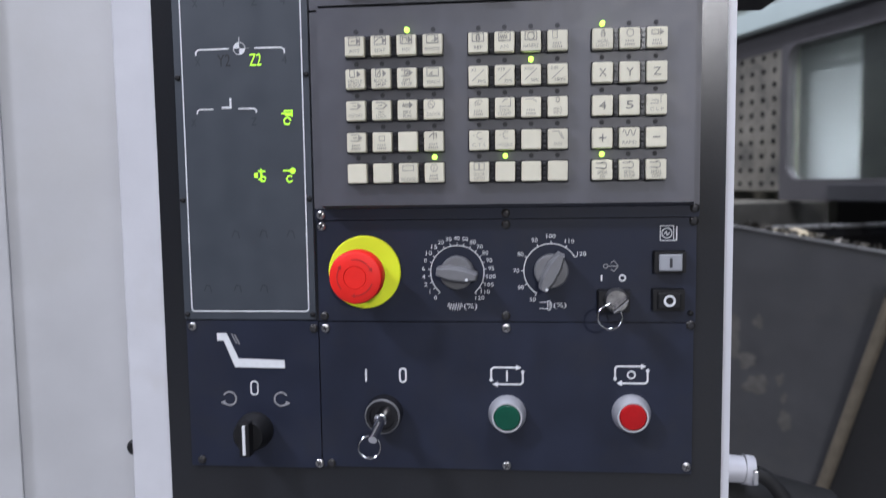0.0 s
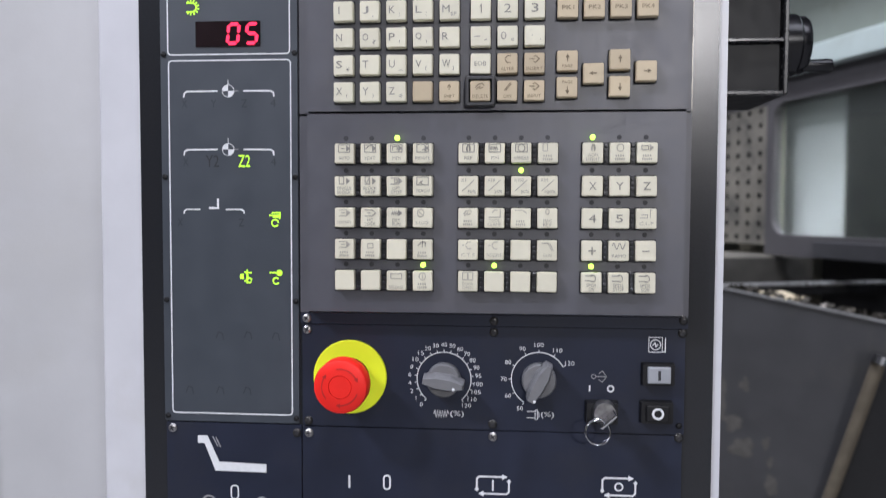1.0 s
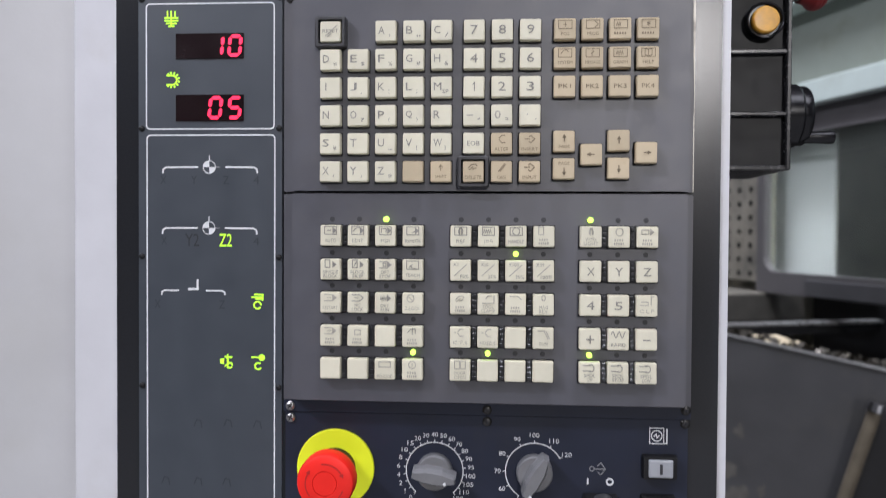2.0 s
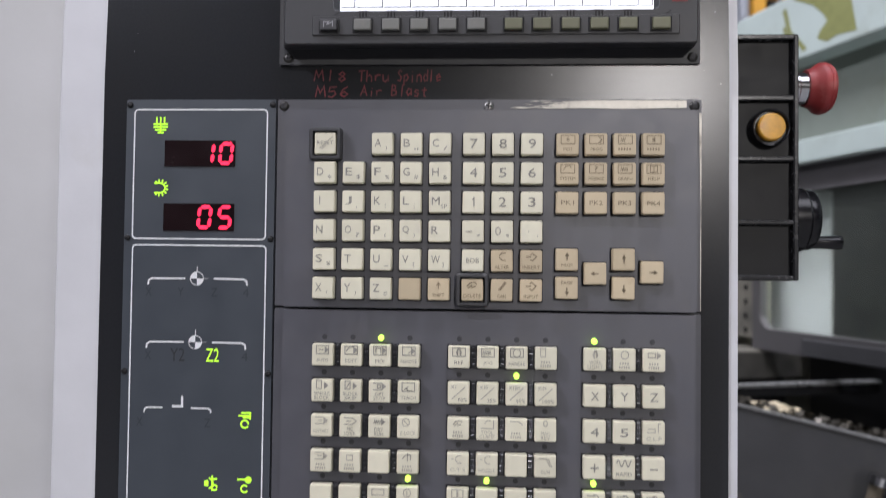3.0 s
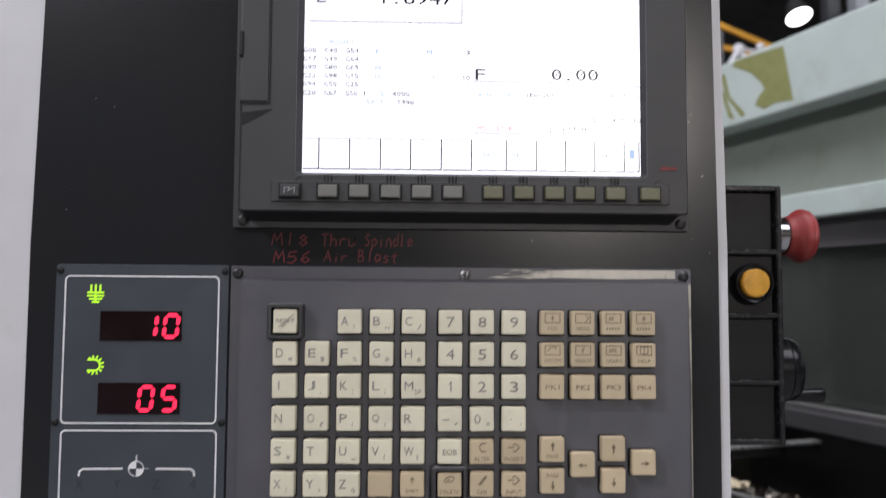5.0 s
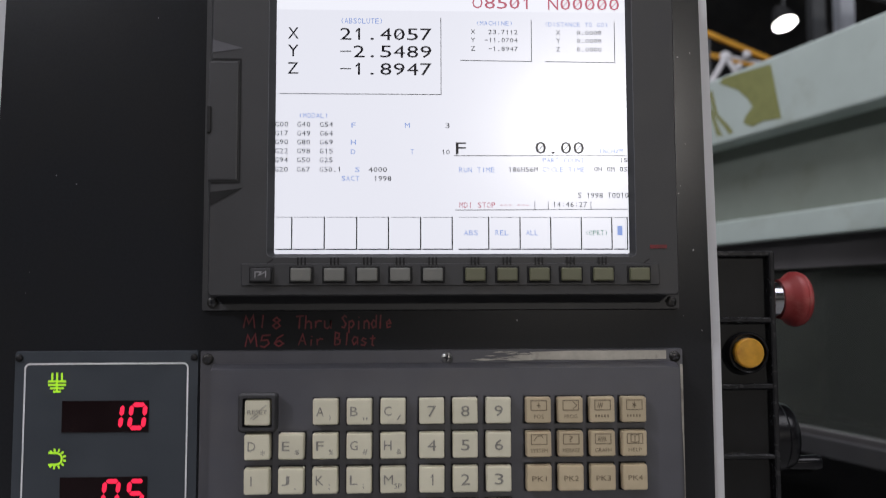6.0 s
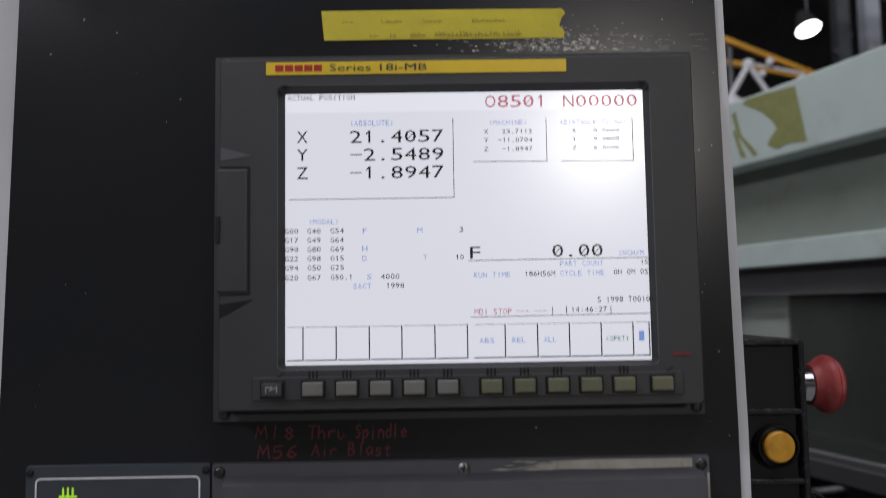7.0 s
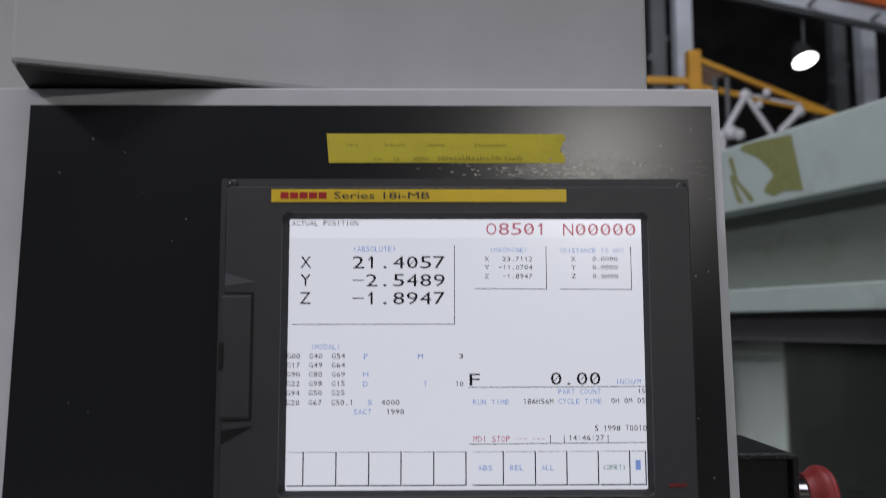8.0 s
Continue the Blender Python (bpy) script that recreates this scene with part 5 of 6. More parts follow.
HAND = [[(-0.5, 0.3), (-0.2, 0.62), (0.2, 0.7), (0.4, 0.5)], [(-0.1, 0.2), (0.3, 0.35)], [(-0.4, 0.15), (0.0, 0.45)]]
DOORS = [[(-0.55, 0.1), (-0.05, 0.1), (-0.05, 0.85), (-0.55, 0.85), (-0.55, 0.1)], [(0.05, 0.1), (0.55, 0.1), (0.55, 0.85), (0.05, 0.85), (0.05, 0.1)]]
# each machine key: lines, fills, words (one or two rows), legible or worn
KEY_ROWS = [
    [([RECT, ARROW], [TIP], ["AUTO"], 0), ([RECT, HAND[0]], [TIP], ["EDIT"], 0), ([RECT, [(-0.4, 0.2), (-0.4, 0.6), (0.1, 0.6), (0.1, 0.2)]], [TIP], ["MDI"], 0), ([RECT, HAND[1]], [TIP], ["REMOTE"], 0),
     ([RECT, BULB], [], ["REF"], 0), ([RECT, ZIG], [], ["JOG"], 0), ([RECT, CIRC], [], ["HANDLE"], 0), ([DOORS[0]], [], None, 1),
     ([BULB], [], ["WORK", "LIGHT"], 1), ([CIRC], [], None, 1), ([[(-0.6, 0.2), (0.1, 0.2), (0.1, 0.6), (-0.6, 0.6), (-0.6, 0.2)]], [TIP], None, 1)],
    [([DOORS[0]], [TIP], ["SINGLE", "BLOCK"], 0), ([DOORS[0], [(-0.4, 0.2), (-0.1, 0.7)]], [TIP], ["BLOCK", "SKIP"], 0), ([TAG, [(-0.2, 0.25), (0.1, 0.25), (0.1, 0.55), (-0.2, 0.55), (-0.2, 0.25)]], [TIP], ["OPT", "STOP"], 0), ([RECT, HAND[2], NOZZLE[1]], [], ["TEACH"], 0),
     ([[(-0.6, -0.5), (0.6, 0.6)]], [], "X1 F0%", 0), ([[(-0.6, -0.5), (0.6, 0.6)]], [], "X10 25%", 0), ([[(-0.6, -0.5), (0.6, 0.6)]], [], "X100 50%", 0), ([[(-0.6, -0.5), (0.6, 0.6)]], [], "X1M 100%", 0),
     "X", "Y", "Z"],
    [([TAG, ARROW], [TIP], ["RESTART"], 1), ([TAG, ARROW], [], ["MC", "LOCK"], 0), ([ZIG], [TIP], ["DRY", "RUN"], 0), ([[(a - 0.2, b) for a, b in CIRC], [(-0.4, 0.55), (0.0, 0.2)]], [], ["Z-LOCK"], 1),
     (HAND, [], None, 1), ([NOZZLE[0], RECT[:3]], [], ["TOOL", "CLAMP"], 1), ([TAG[:3]], [], None, 1), ([[(0.5 * a, 0.3 + 0.7 * b) for a, b in CIRC]], [], ["MAG", "REV"], 1),
     "4", "5", ([[(-0.7, 0.0), (0.1, 0.0), (0.1, 0.3), (-0.6, 0.3)], [(0.4, 0.0), (0.4, 0.8), (0.7, 0.8)]], [], ["C.L.P"], 1)],
    [([TAG, ARROW], [TIP], None, 1), ([[(-0.3, 0.05), (0.3, 0.05), (0.3, 0.5), (-0.3, 0.5), (-0.3, 0.05)]], [], None, 1), None, ([HAND[0], [(0, 0.8), (0, 0.1)], [(0.3, 0.7), (0.3, 0.2)]], [], None, 0),
     (NOZZLE, [], ["C.T.S"], 1), (NOZZLE, [], ["NOZZLE"], 1), None, ([[(-0.6, 0.65), (0.2, 0.65)], [(0.1, 0.6), (0.5, -0.1)], [(0.3, 0.6), (0.65, -0.1)]], [], ["GUN"], 1),
     "+", ([SINE], [], ["RAPID"], 0), "-"],
    [None, None, ([[(-0.6, 0.15), (0.6, 0.15), (0.6, 0.65), (-0.6, 0.65), (-0.6, 0.15)]], [], ["", "RELEASE"], 1), ([CIRC, [(0, 0.2), (0, 0.6)]], [], None, 1),
     (DOORS, [], ["DOOR", "OPEN"], 1), None, None, None,
     (SPINDLE, [], ["SPDL", "CW"], 0), (SPINDLE, [], ["SPDL", "STOP"], 0), (SPINDLE, [], ["SPDL", "CCW"], 0)],
]
KX = [-0.1088 + 0.01923 * k for k in range(4)] + [-0.0179 + 0.01903 * k for k in range(4)] + [0.0711 + 0.0190 * k for k in range(3)]
KZ = [1.3292, 1.3055, 1.2823, 1.2591, 1.2361]
LIT = {(0, 2), (0, 8), (1, 6), (4, 3), (4, 5), (4, 8)}
DOT_OFF = to_mesh("indicator", lathe([(0, 0), (0.0018, 0), (0.0018, 0.0003), (0, 0.0004)], None, 12), DARK_LINE)
DOT_ON = to_mesh("indicator", lathe([(0.0019, 0), (0.0019, 0.0030), (0.0014, 0.0042), (0, 0.0046)], None, 14), LED_ON, True)
SPACER = bmesh.new()
for zz in (-0.0052, -0.0017, 0.0018, 0.0053):
    add_box(SPACER, -0.0015, 0.0015, zz - 0.0012, zz + 0.0012, 0.0, 0.0048, 0.0003, 1)
add_box(SPACER, -0.0017, 0.0017, -0.0074, 0.0074, -0.0003, 0.0032)
SPACER = to_mesh("ribbed_spacer", SPACER, RIB_BLACK)
for r, row in enumerate(KEY_ROWS):
    for c, spec in enumerate(row):
        x, z = KX[c], KZ[r]
        k = key(mp, x, z, CAP_CREAM)
        on = (r, c) in LIT
        part("indicator", DOT_ON if on else DOT_OFF, None, mp, "lit yellow-green lamp" if on else "", at=facing(x, YT, z + 0.0115))
        if c not in (3, 7, 10):
            part("ribbed_spacer", SPACER, None, mp, at=facing((x + KX[c + 1]) / 2, YT, z))
        if spec is None:
            continue
        if isinstance(spec, str):
            if spec == "-":
                key_lines(k, x, z, [[(-0.35, 0), (0.35, 0)]], LEGEND, 0.0009)
            else:
                on_key(k, spec, x, z, -0.36, 0.36, -0.38, 0.38, LEGEND)
            continue
        lines, fills, words, worn = spec
        mat = WORN_LEGEND if worn else LEGEND
        if isinstance(words, str):
            a, b = words.split()
            key_lines(k, x, z, lines, WORN_LEGEND)
            on_key(k, a, x, z, -0.70, -0.70 + 0.24 * len(a), 0.42, 0.74, LEGEND)
            on_key(k, b, x, z, 0.76 - 0.26 * len(b), 0.76, -0.72, -0.40, LEGEND)
            continue
        key_lines(k, x, z, [[(a * 0.92, b + 0.08) for a, b in ln] for ln in lines], mat, 0.0006, [[(a * 0.92, b + 0.08) for a, b in f] for f in fills])
        if words is None:
            bars(k, x, z, [(-0.45, 0.45, -0.30), (-0.5, 0.5, -0.62)], WORN_LEGEND)
        else:
            for i, wd in enumerate(words):
                if wd:
                    hw = min(0.72, 0.135 * len(wd))
                    zc = -0.48 if len(words) == 1 else (-0.24, -0.62)[i]
                    on_key(k, wd, x, z, -hw, hw, zc - 0.16, zc + 0.16, mat)

# keyboard: letters, digits, functions, arrows
LX, NX, FX = [-0.1094 + 0.01935 * k for k in range(5)], [-0.0096 + 0.0193 * k for k in range(3)], [0.0523 + 0.01863 * k for k in range(4)]
RZ = [1.4706 - 0.01938 * k for k in range(6)]
LETTERS = [[None, None, ("A", ")"), ("B", "''"), ("C", "/")], [("D", "*"), ("E", "$"), ("F", "%"), ("G", "#"), ("H", "&")], [("I", ""), ("J", "."), ("K", ":"), ("L", ";"), ("M", "SP")],
           [("N", ""), ("O", "?"), ("P", "("), ("Q", ")"), ("R", "")], [("S", "¥"), ("T", ""), ("U", "_"), ("V", "["), ("W", "]")], [("X", "("), ("Y", ")"), ("Z", "@"), None, None]]
for r, row in enumerate(LETTERS):
    for c, spec in enumerate(row):
        if spec is None:
            continue
        k = key(kb, LX[c], RZ[r], CAP_CREAM)
        w = {"I": 0.10, "M": 0.72, "W": 0.80}.get(spec[0], 0.60)
        on_key(k, spec[0], LX[c], RZ[r], -0.70 + (0.25 if spec[0] == "I" else 0), -0.70 + (0.25 if spec[0] == "I" else 0) + w, -0.30, 0.42, LEGEND)
        if spec[1]:
            h = {".": 0.10, "_": 0.06, "''": 0.18}.get(spec[1], 0.34)
            on_key(k, spec[1], LX[c], RZ[r], 0.30 if spec[1] != "SP" else 0.12, 0.30 + {".": 0.10, ":": 0.10, ";": 0.10, "(": 0.14, ")": 0.14, "[": 0.14, "]": 0.14}.get(spec[1], 0.36) if spec[1] != "SP" else 0.70, -0.62, -0.62 + h * 1.15, LEGEND)
k = key(kb, LX[3], RZ[5], CAP_TAN)
k = key(kb, LX[4], RZ[5], CAP_TAN)
key_lines(k, LX[4], RZ[5], [[(0.0, 0.1), (0.0, 0.55)], [(-0.18, 0.35), (0.0, 0.62), (0.18, 0.35)]], TAN_LEGEND)
on_key(k, "SHIFT", LX[4], RZ[5], -0.55, 0.55, -0.62, -0.34, TAN_LEGEND)
RINGS = ((LX[0], RZ[0]), (NX[0], RZ[5]))
k = key(kb, LX[0], RZ[0], CAP_CREAM)
on_key(k, "RESET", LX[0], RZ[0], -0.75, 0.78, -0.10, 0.22, LEGEND)
key_lines(k, LX[0], RZ[0], [[(-0.5, -0.45), (0.2, 0.1)], [(0.0, 0.05), (0.7, 0.6)], [(-0.3, -0.5), (0.1, -0.2)]], WORN_LEGEND)
for x, z in RINGS:
    bm = bmesh.new()
    o1, o2 = round_rect(x - 0.0110, x + 0.0110, z - 0.0110, z + 0.0110, 0.0022, 4), round_rect(x - 0.0100, x + 0.0100, z - 0.0100, z + 0.0100, 0.0016, 4)
    i2, i1 = round_rect(x - 0.0084, x + 0.0084, z - 0.0084, z + 0.0084, 0.0012, 4), round_rect(x - 0.0082, x + 0.0082, z - 0.0082, z + 0.0082, 0.0010, 4)
    loops = [[bm.verts.new((px, y, pz)) for px, pz in pts] for pts, y in ((o1, YT + 0.0004), (o1, YT - 0.0060), (o2, YT - 0.0072), (i2, YT - 0.0072), (i1, YT + 0.0004))]
    for a, b in zip(loops, loops[1:]):
        for j in range(len(a)):
            bm.faces.new((a[j], a[(j + 1) % len(a)], b[(j + 1) % len(a)], b[j]))
    part("key_guard", bm, BEZEL, kb, "raised dark guard ring round a key")
for r, row in enumerate(("789", "456", "123", None, None, None)):
    for c in range(3):
        x, z = NX[c], RZ[r]
        tan = (r == 4 and c > 0) or r == 5
        k = key(kb, x, z, CAP_TAN if tan else CAP_CREAM)
        if row:
            on_key(k, row[c], x, z, (-0.12 if row[c] == "1" else -0.34), (0.14 if row[c] == "1" else 0.34), -0.40, 0.44, LEGEND)
        elif r == 3:
            if c == 0:
                key_lines(k, x, z, [[(-0.66, -0.02), (-0.05, -0.02)]], WORN_LEGEND, 0.0007)
                key_lines(k, x, z, [[(0.42, -0.45), (0.58, -0.25)], [(0.36, -0.35), (0.62, -0.35)]], WORN_LEGEND)
            elif c == 1:
                on_key(k, "0", x, z, -0.66, -0.10, -0.36, 0.42, WORN_LEGEND)
                key_lines(k, x, z, [[(0.34, -0.30), (0.62, -0.30)], [(0.34, -0.44), (0.62, -0.44)]], WORN_LEGEND)
            else:
                key_lines(k, x, z, [[(-0.30, -0.02), (-0.22, 0.08)], [(0.5, -0.45), (0.58, -0.32)]], WORN_LEGEND)
        elif r == 4 and c == 0:
            on_key(k, "EOB", x, z, -0.58, 0.58, -0.22, 0.22, LEGEND)
        else:
            wd = {(4, 1): "ALTER", (4, 2): "INSERT", (5, 0): "DELETE", (5, 1): "CAN", (5, 2): "INPUT"}[r, c]
            hw = 0.13 * len(wd)
            on_key(k, wd, x, z, -hw, hw, -0.70, -0.38, TAN_LEGEND)
            shape = {(4, 1): [NOZZLE[0], NOZZLE[1]], (4, 2): [[(-0.1, 0.6), (0.1, 0.7), (0.45, 0.4), (0.1, 0.05), (-0.1, 0.15)], [(-0.5, 0.4), (0.0, 0.4)]], (5, 0): HAND, (5, 1): [[(-0.3, 0.0), (0.3, 0.75)], [(-0.15, 0.0), (0.42, 0.7)]], (5, 2): [[(-0.15, 0.6), (0.05, 0.75), (0.45, 0.4), (0.05, 0.02), (-0.15, 0.18)], [(-0.5, 0.4), (0.0, 0.4)]]}[r, c]
            key_lines(k, x, z, shape, TAN_LEGEND, 0.0007)
BOOK = [[(0, 0.1), (0, 0.68)], [(-0.4, 0.15), (0, 0.1), (0.4, 0.15), (0.4, 0.72), (0, 0.68), (-0.4, 0.72), (-0.4, 0.15)]]
FUNCS = [[("POS", [[(-0.2, 0.40), (0.2, 0.40)], [(0, 0.2), (0, 0.6)]]), ("PROG", [TAG[1:4]]), (None, [ZIG[:6]]), (None, [[(0, 0.15), (0, 0.65)], [(-0.2, 0.3), (0.2, 0.5)], [(-0.2, 0.5), (0.2, 0.3)]])],
         [("SYSTEM", [HAND[0]]), ("MESSAGE", None), ("GRAPH", [ZIG]), ("HELP", BOOK)], ["PK1", "PK2", "PK3", "PK4"]]
for r, row in enumerate(FUNCS):
    for c, spec in enumerate(row):
        x, z = FX[c], RZ[r]
        k = key(kb, x, z, CAP_TAN)
        if isinstance(spec, str):
            on_key(k, spec, x, z, -0.58, 0.58, -0.20, 0.20, TAN_LEGEND)
            continue
        wd, lines = spec
        key_lines(k, x, z, [RECT] + [[(a * 0.8, b) for a, b in ln] for ln in (lines or [])], TAN_LEGEND, 0.0005)
        if lines is None:
            on_key(k, "?", x, z, -0.16, 0.16, 0.15, 0.65, TAN_LEGEND)
        if wd:
            hw = min(0.68, 0.13 * len(wd))
            on_key(k, wd, x, z, -hw, hw, -0.62, -0.32, TAN_LEGEND)
        else:
            bars(k, x, z, [(-0.6, 0.6, -0.45)], TAN_LEGEND)
UP = [[(0, -0.28), (0, 0.30)], [(-0.14, 0.08), (0, 0.34), (0.14, 0.08)]]
for x, z, turn, words in ((0.0523, 1.3944, 0, "PAGE"), (0.0523, 1.3757, 180, "PAGE"), (0.0708, 1.3854, 90, ""), (0.0892, 1.3948, 0, ""), (0.0892, 1.3760, 180, ""), (0.1077, 1.3866, -90, "")):
    k = key(kb, x, z, CAP_TAN)
    s = 0.22 if words else 0
    ca, sa = math.cos(radians(turn)), math.sin(radians(turn))
    key_lines(k, x, z, [[(a * ca - b * sa, a * sa + b * ca + (s if turn == 0 else -s)) for a, b in ln] for ln in UP], TAN_LEGEND, 0.0008)
    if words:
        zc = -0.50 if turn == 0 else 0.50
        on_key(k, words, x, z, -0.5, 0.5, zc - 0.14, zc + 0.14, TAN_LEGEND)

# ---------------------------------------------------------------- monitor
mon = thing("monitor", 0.0, 0.0, 1.5285, "dark grey panel monitor with a lit white screen and soft keys", "monitor")
part("flange", frustum(-0.1473, 0.1433, 1.5285, 1.7480, 0.0018, -0.1469, 0.1429, 1.5289, 1.7476, -0.0012, 0.001), BEZEL, mon)
for x, z in ((-0.1405, 1.5335), (0.1378, 1.5333), (-0.1400, 1.7435), (0.1380, 1.7420)):
    screw(mon, x, z, y=-0.0012, mesh=SCREW_DARK)


def bezel_body():
    """Raised frame with a sloping rim and a deep screen opening."""
    bm = bmesh.new()
    loops = []
    for (x0, x1, z0, z1, r), y in (((-0.1440, 0.1395, 1.5400, 1.7420, 0.002), -0.0010), ((-0.1385, 0.1362, 1.5372, 1.7392, 0.002), -0.0205), ((-0.1378, 0.1355, 1.5380, 1.7385, 0.002), -0.0215),
                                    ((-0.1052, 0.1112, 1.5596, 1.7240, 0.003), -0.0215), ((-0.1050, 0.1110, 1.5599, 1.7237, 0.003), -0.0205)):
        loops.append([bm.verts.new((x, y, z)) for x, z in round_rect(x0, x1, z0, z1, r, 4)])
    for a, b in zip(loops, loops[1:]):
        for k in range(len(a)):
            j = (k + 1) % len(a)
            bm.faces.new((a[k], a[j], b[j], b[k]))
    return bm


part("bezel", bezel_body(), BEZEL, mon)
bm = bmesh.new()
outer = [bm.verts.new((x, -0.0206, z)) for x, z in round_rect(-0.10505, 0.11105, 1.55985, 1.72375, 0.003, 4)]
inner = [bm.verts.new((x, -0.0142, z)) for x, z in round_rect(-0.1020, 0.1090, 1.5620, 1.7205, 0.001, 4)]
for k in range(len(outer)):
    j = (k + 1) % len(outer)
    bm.faces.new((outer[k], outer[j], inner[j], inner[k]))
part("screen_gasket", bm, BLACK, mon, "black sloping lip round the screen")
SX0, SX1, SZ0, SZ1, YS = -0.1022, 0.1092, 1.5618, 1.7207, -0.0140
screen = part("screen", box(SX0, SX1, YS, YS + 0.003, SZ0, SZ1), SCREEN, mon, "lit white screen with position readout")
part("soft_key_strip", frustum(-0.1195, 0.1245, 1.5428, 1.5562, -0.0212, -0.1188, 0.1238, 1.5434, 1.5556, -0.0226, 0.0008), BEZEL, mon)
for i, x in enumerate((-0.1075, -0.0847, -0.0657, -0.0467, -0.0278, -0.0089, 0.0157, 0.0344, 0.0531, 0.0718, 0.0905, 0.1119)):
    z = 1.5494
    part("soft_key_well", box(x - 0.0071, x + 0.0071, -0.0232, -0.022, z - 0.0050, z + 0.0050, 0.0006), BLACK, mon)
    mat = BEZEL if i == 0 else KEY_PALE if i < 6 else KEY_OLIVE
    part("soft_key", box(x - 0.0058, x + 0.0058, -0.0262, -0.022, z - 0.0038, z + 0.0038, 0.0009), mat, mon, "worn soft key")
    if i == 0:
        part("key_symbol", stroke([(x - 0.0030, z - 0.0018), (x - 0.0030, z + 0.0016), (x + 0.0004, z + 0.0016), (x - 0.0010, z - 0.0004), (x + 0.0030, z + 0.0018), (x + 0.0030, z - 0.0016)], 0.0006, -0.0264), GREY_PRINT, mon)
    if i in (0, 11):
        part("tick_mark", stroke([(x + 0.003, 1.5560), (x + 0.0065, 1.5584)], 0.0007, -0.0228), BLACK, mon)
    else:
        for k in (-1, 0, 1):
            part("tick_mark", stroke([(x + 0.0021 * k, 1.5550), (x + 0.0021 * k, 1.5596)], 0.0010, -0.0228 if k else -0.0229), BLACK, mon)
card = part("card_cover", box(-0.1396, -0.1222, -0.0224, -0.008, 1.6040, 1.6750, 0.0012), BEZEL, mon, "grey memory card cover")
part("cover_gap", stroke([(-0.1378, 1.6028), (-0.1212, 1.6032), (-0.1212, 1.6760), (-0.1378, 1.6762)], 0.0011, -0.02175), BLACK, mon)
part("cover_latch", box(-0.1402, -0.1378, -0.0236, -0.020, 1.6320, 1.6480, 0.0008), BLACK, card)
# Finger notches are drawn flat; the black one paints a shadow.
part("finger_notch", sheet([(-0.1379, 1.5975), (-0.1190, 1.6000), (-0.1379, 1.5895)], -0.0218), BLACK, mon, "flat black shape for the finger notch's shadow")
part("finger_notch", sheet([(-0.1379, 1.6880), (-0.1200, 1.6828), (-0.1379, 1.6800)], -0.0218), TRAY, mon, "grey finger notch")
strip = part("name_strip", box(-0.1117, 0.0630, -0.0220, -0.021, 1.7298, 1.7374, 0.0002), LABEL_YELLOW, mon, "yellow name strip")
for k in range(5):
    part("logo_block", box(-0.1062 + 0.0056 * k, -0.1062 + 0.0056 * k + 0.0047, -0.02225, -0.0219, 1.7318, 1.7356), RED_DARK, strip)
letter(strip, "Series 18i-MB", -0.0747, -0.0182, 1.7316, 1.7358, -0.0223, DARK_LINE, "model_lettering")
part("logo_block", box(0.1192, 0.1292, -0.0219, -0.0214, 1.5646, 1.5668), MARKER, mon, "small faded red logo block")


def sx(px):
    return SX0 + (px - 508) / (1139.5 - 508) * (SX1 - SX0)


def sz(py):
    return SZ1 - (py - 391) / (866.5 - 391) * (SZ1 - SZ0)


def show(words, x0, x1, y0, y1, mat=None):
    """Screen text in its own grid: left, right, top, bottom."""
    n = len(words)
    if n == 1:
        cells = words
    else:
        pitch = (sx(x1) - sx(x0)) / (n - 0.2)
        cells = tuple((ch, pitch * k, pitch * (k + 0.8)) for k, ch in enumerate(words) if ch != " ")
    letter(screen, cells, sx(x0), sx(x1), sz(y1), sz(y0), YS - 0.0003, mat or SCREEN_INK, "screen_text")


def show_cells(words, x0, x1, y0, y1, mat=None):
    """Large fixed-pitch screen figures, one cell each, with slashed zeros."""
    cell = (x1 - x0) / (len(words) - 0.2)
    for k, ch in enumerate(words):
        a, w, top, low = x0 + cell * k, cell * 0.84, y0, y1
        if ch == ".":
            a, w, top = a + cell * 0.26, cell * 0.27, y1 - (y1 - y0) * 0.19
        elif ch == "-":
            mid_y = (y0 + y1) / 2
            top, low = mid_y - 0.9, mid_y + 0.9
        elif ch == "1":
            a, w = a + cell * 0.12, cell * 0.42
        show(ch, a, a + w, top, low, mat)
        if ch == "0":
            rule([(a + w * 0.2, low - (low - top) * 0.22), (a + w * 0.8, top + (low - top) * 0.22)], 0.0005, mat)


def rule(points, w=0.0004, mat=None):
    part("screen_line", stroke([(sx(a), sz(b)) for a, b in points], w, YS - 0.00025), mat or SCREEN_INK, screen)


part("title_band", sheet([(sx(509), sz(392)), (sx(1139), sz(392)), (sx(1139), sz(425)), (sx(509), sz(425))], YS - 0.0001), SCREEN_BAND, screen, "brighter white title row")
show("ACTUAL POSITION", 513, 631, 394, 403)
show_cells("O8501", 860, 968, 398, 420, SCREEN_RED)
show_cells("N00000", 998, 1128, 399, 421, SCREEN_RED)
show("(ABSOLUTE)", 622, 699, 440, 450, SCREEN_BLUE)
for z, (ax, val, x0) in zip((458, 490, 522), (("X", "21.4057", 622), ("Y", "-2.5489", 622), ("Z", "-1.8947", 622))):
    show(ax, 529, 548, z, z + 21)
    show_cells(val, x0, 785, z, z + 22)
rule([(803, 438), (803, 579), (516, 579)], 0.0004, SCREEN_INK)
show("(MACHINE)", 866, 934, 443, 451, SCREEN_BLUE)
show("(DISTANCE TO GO)", 991, 1108, 444, 452, SCREEN_BLUE)
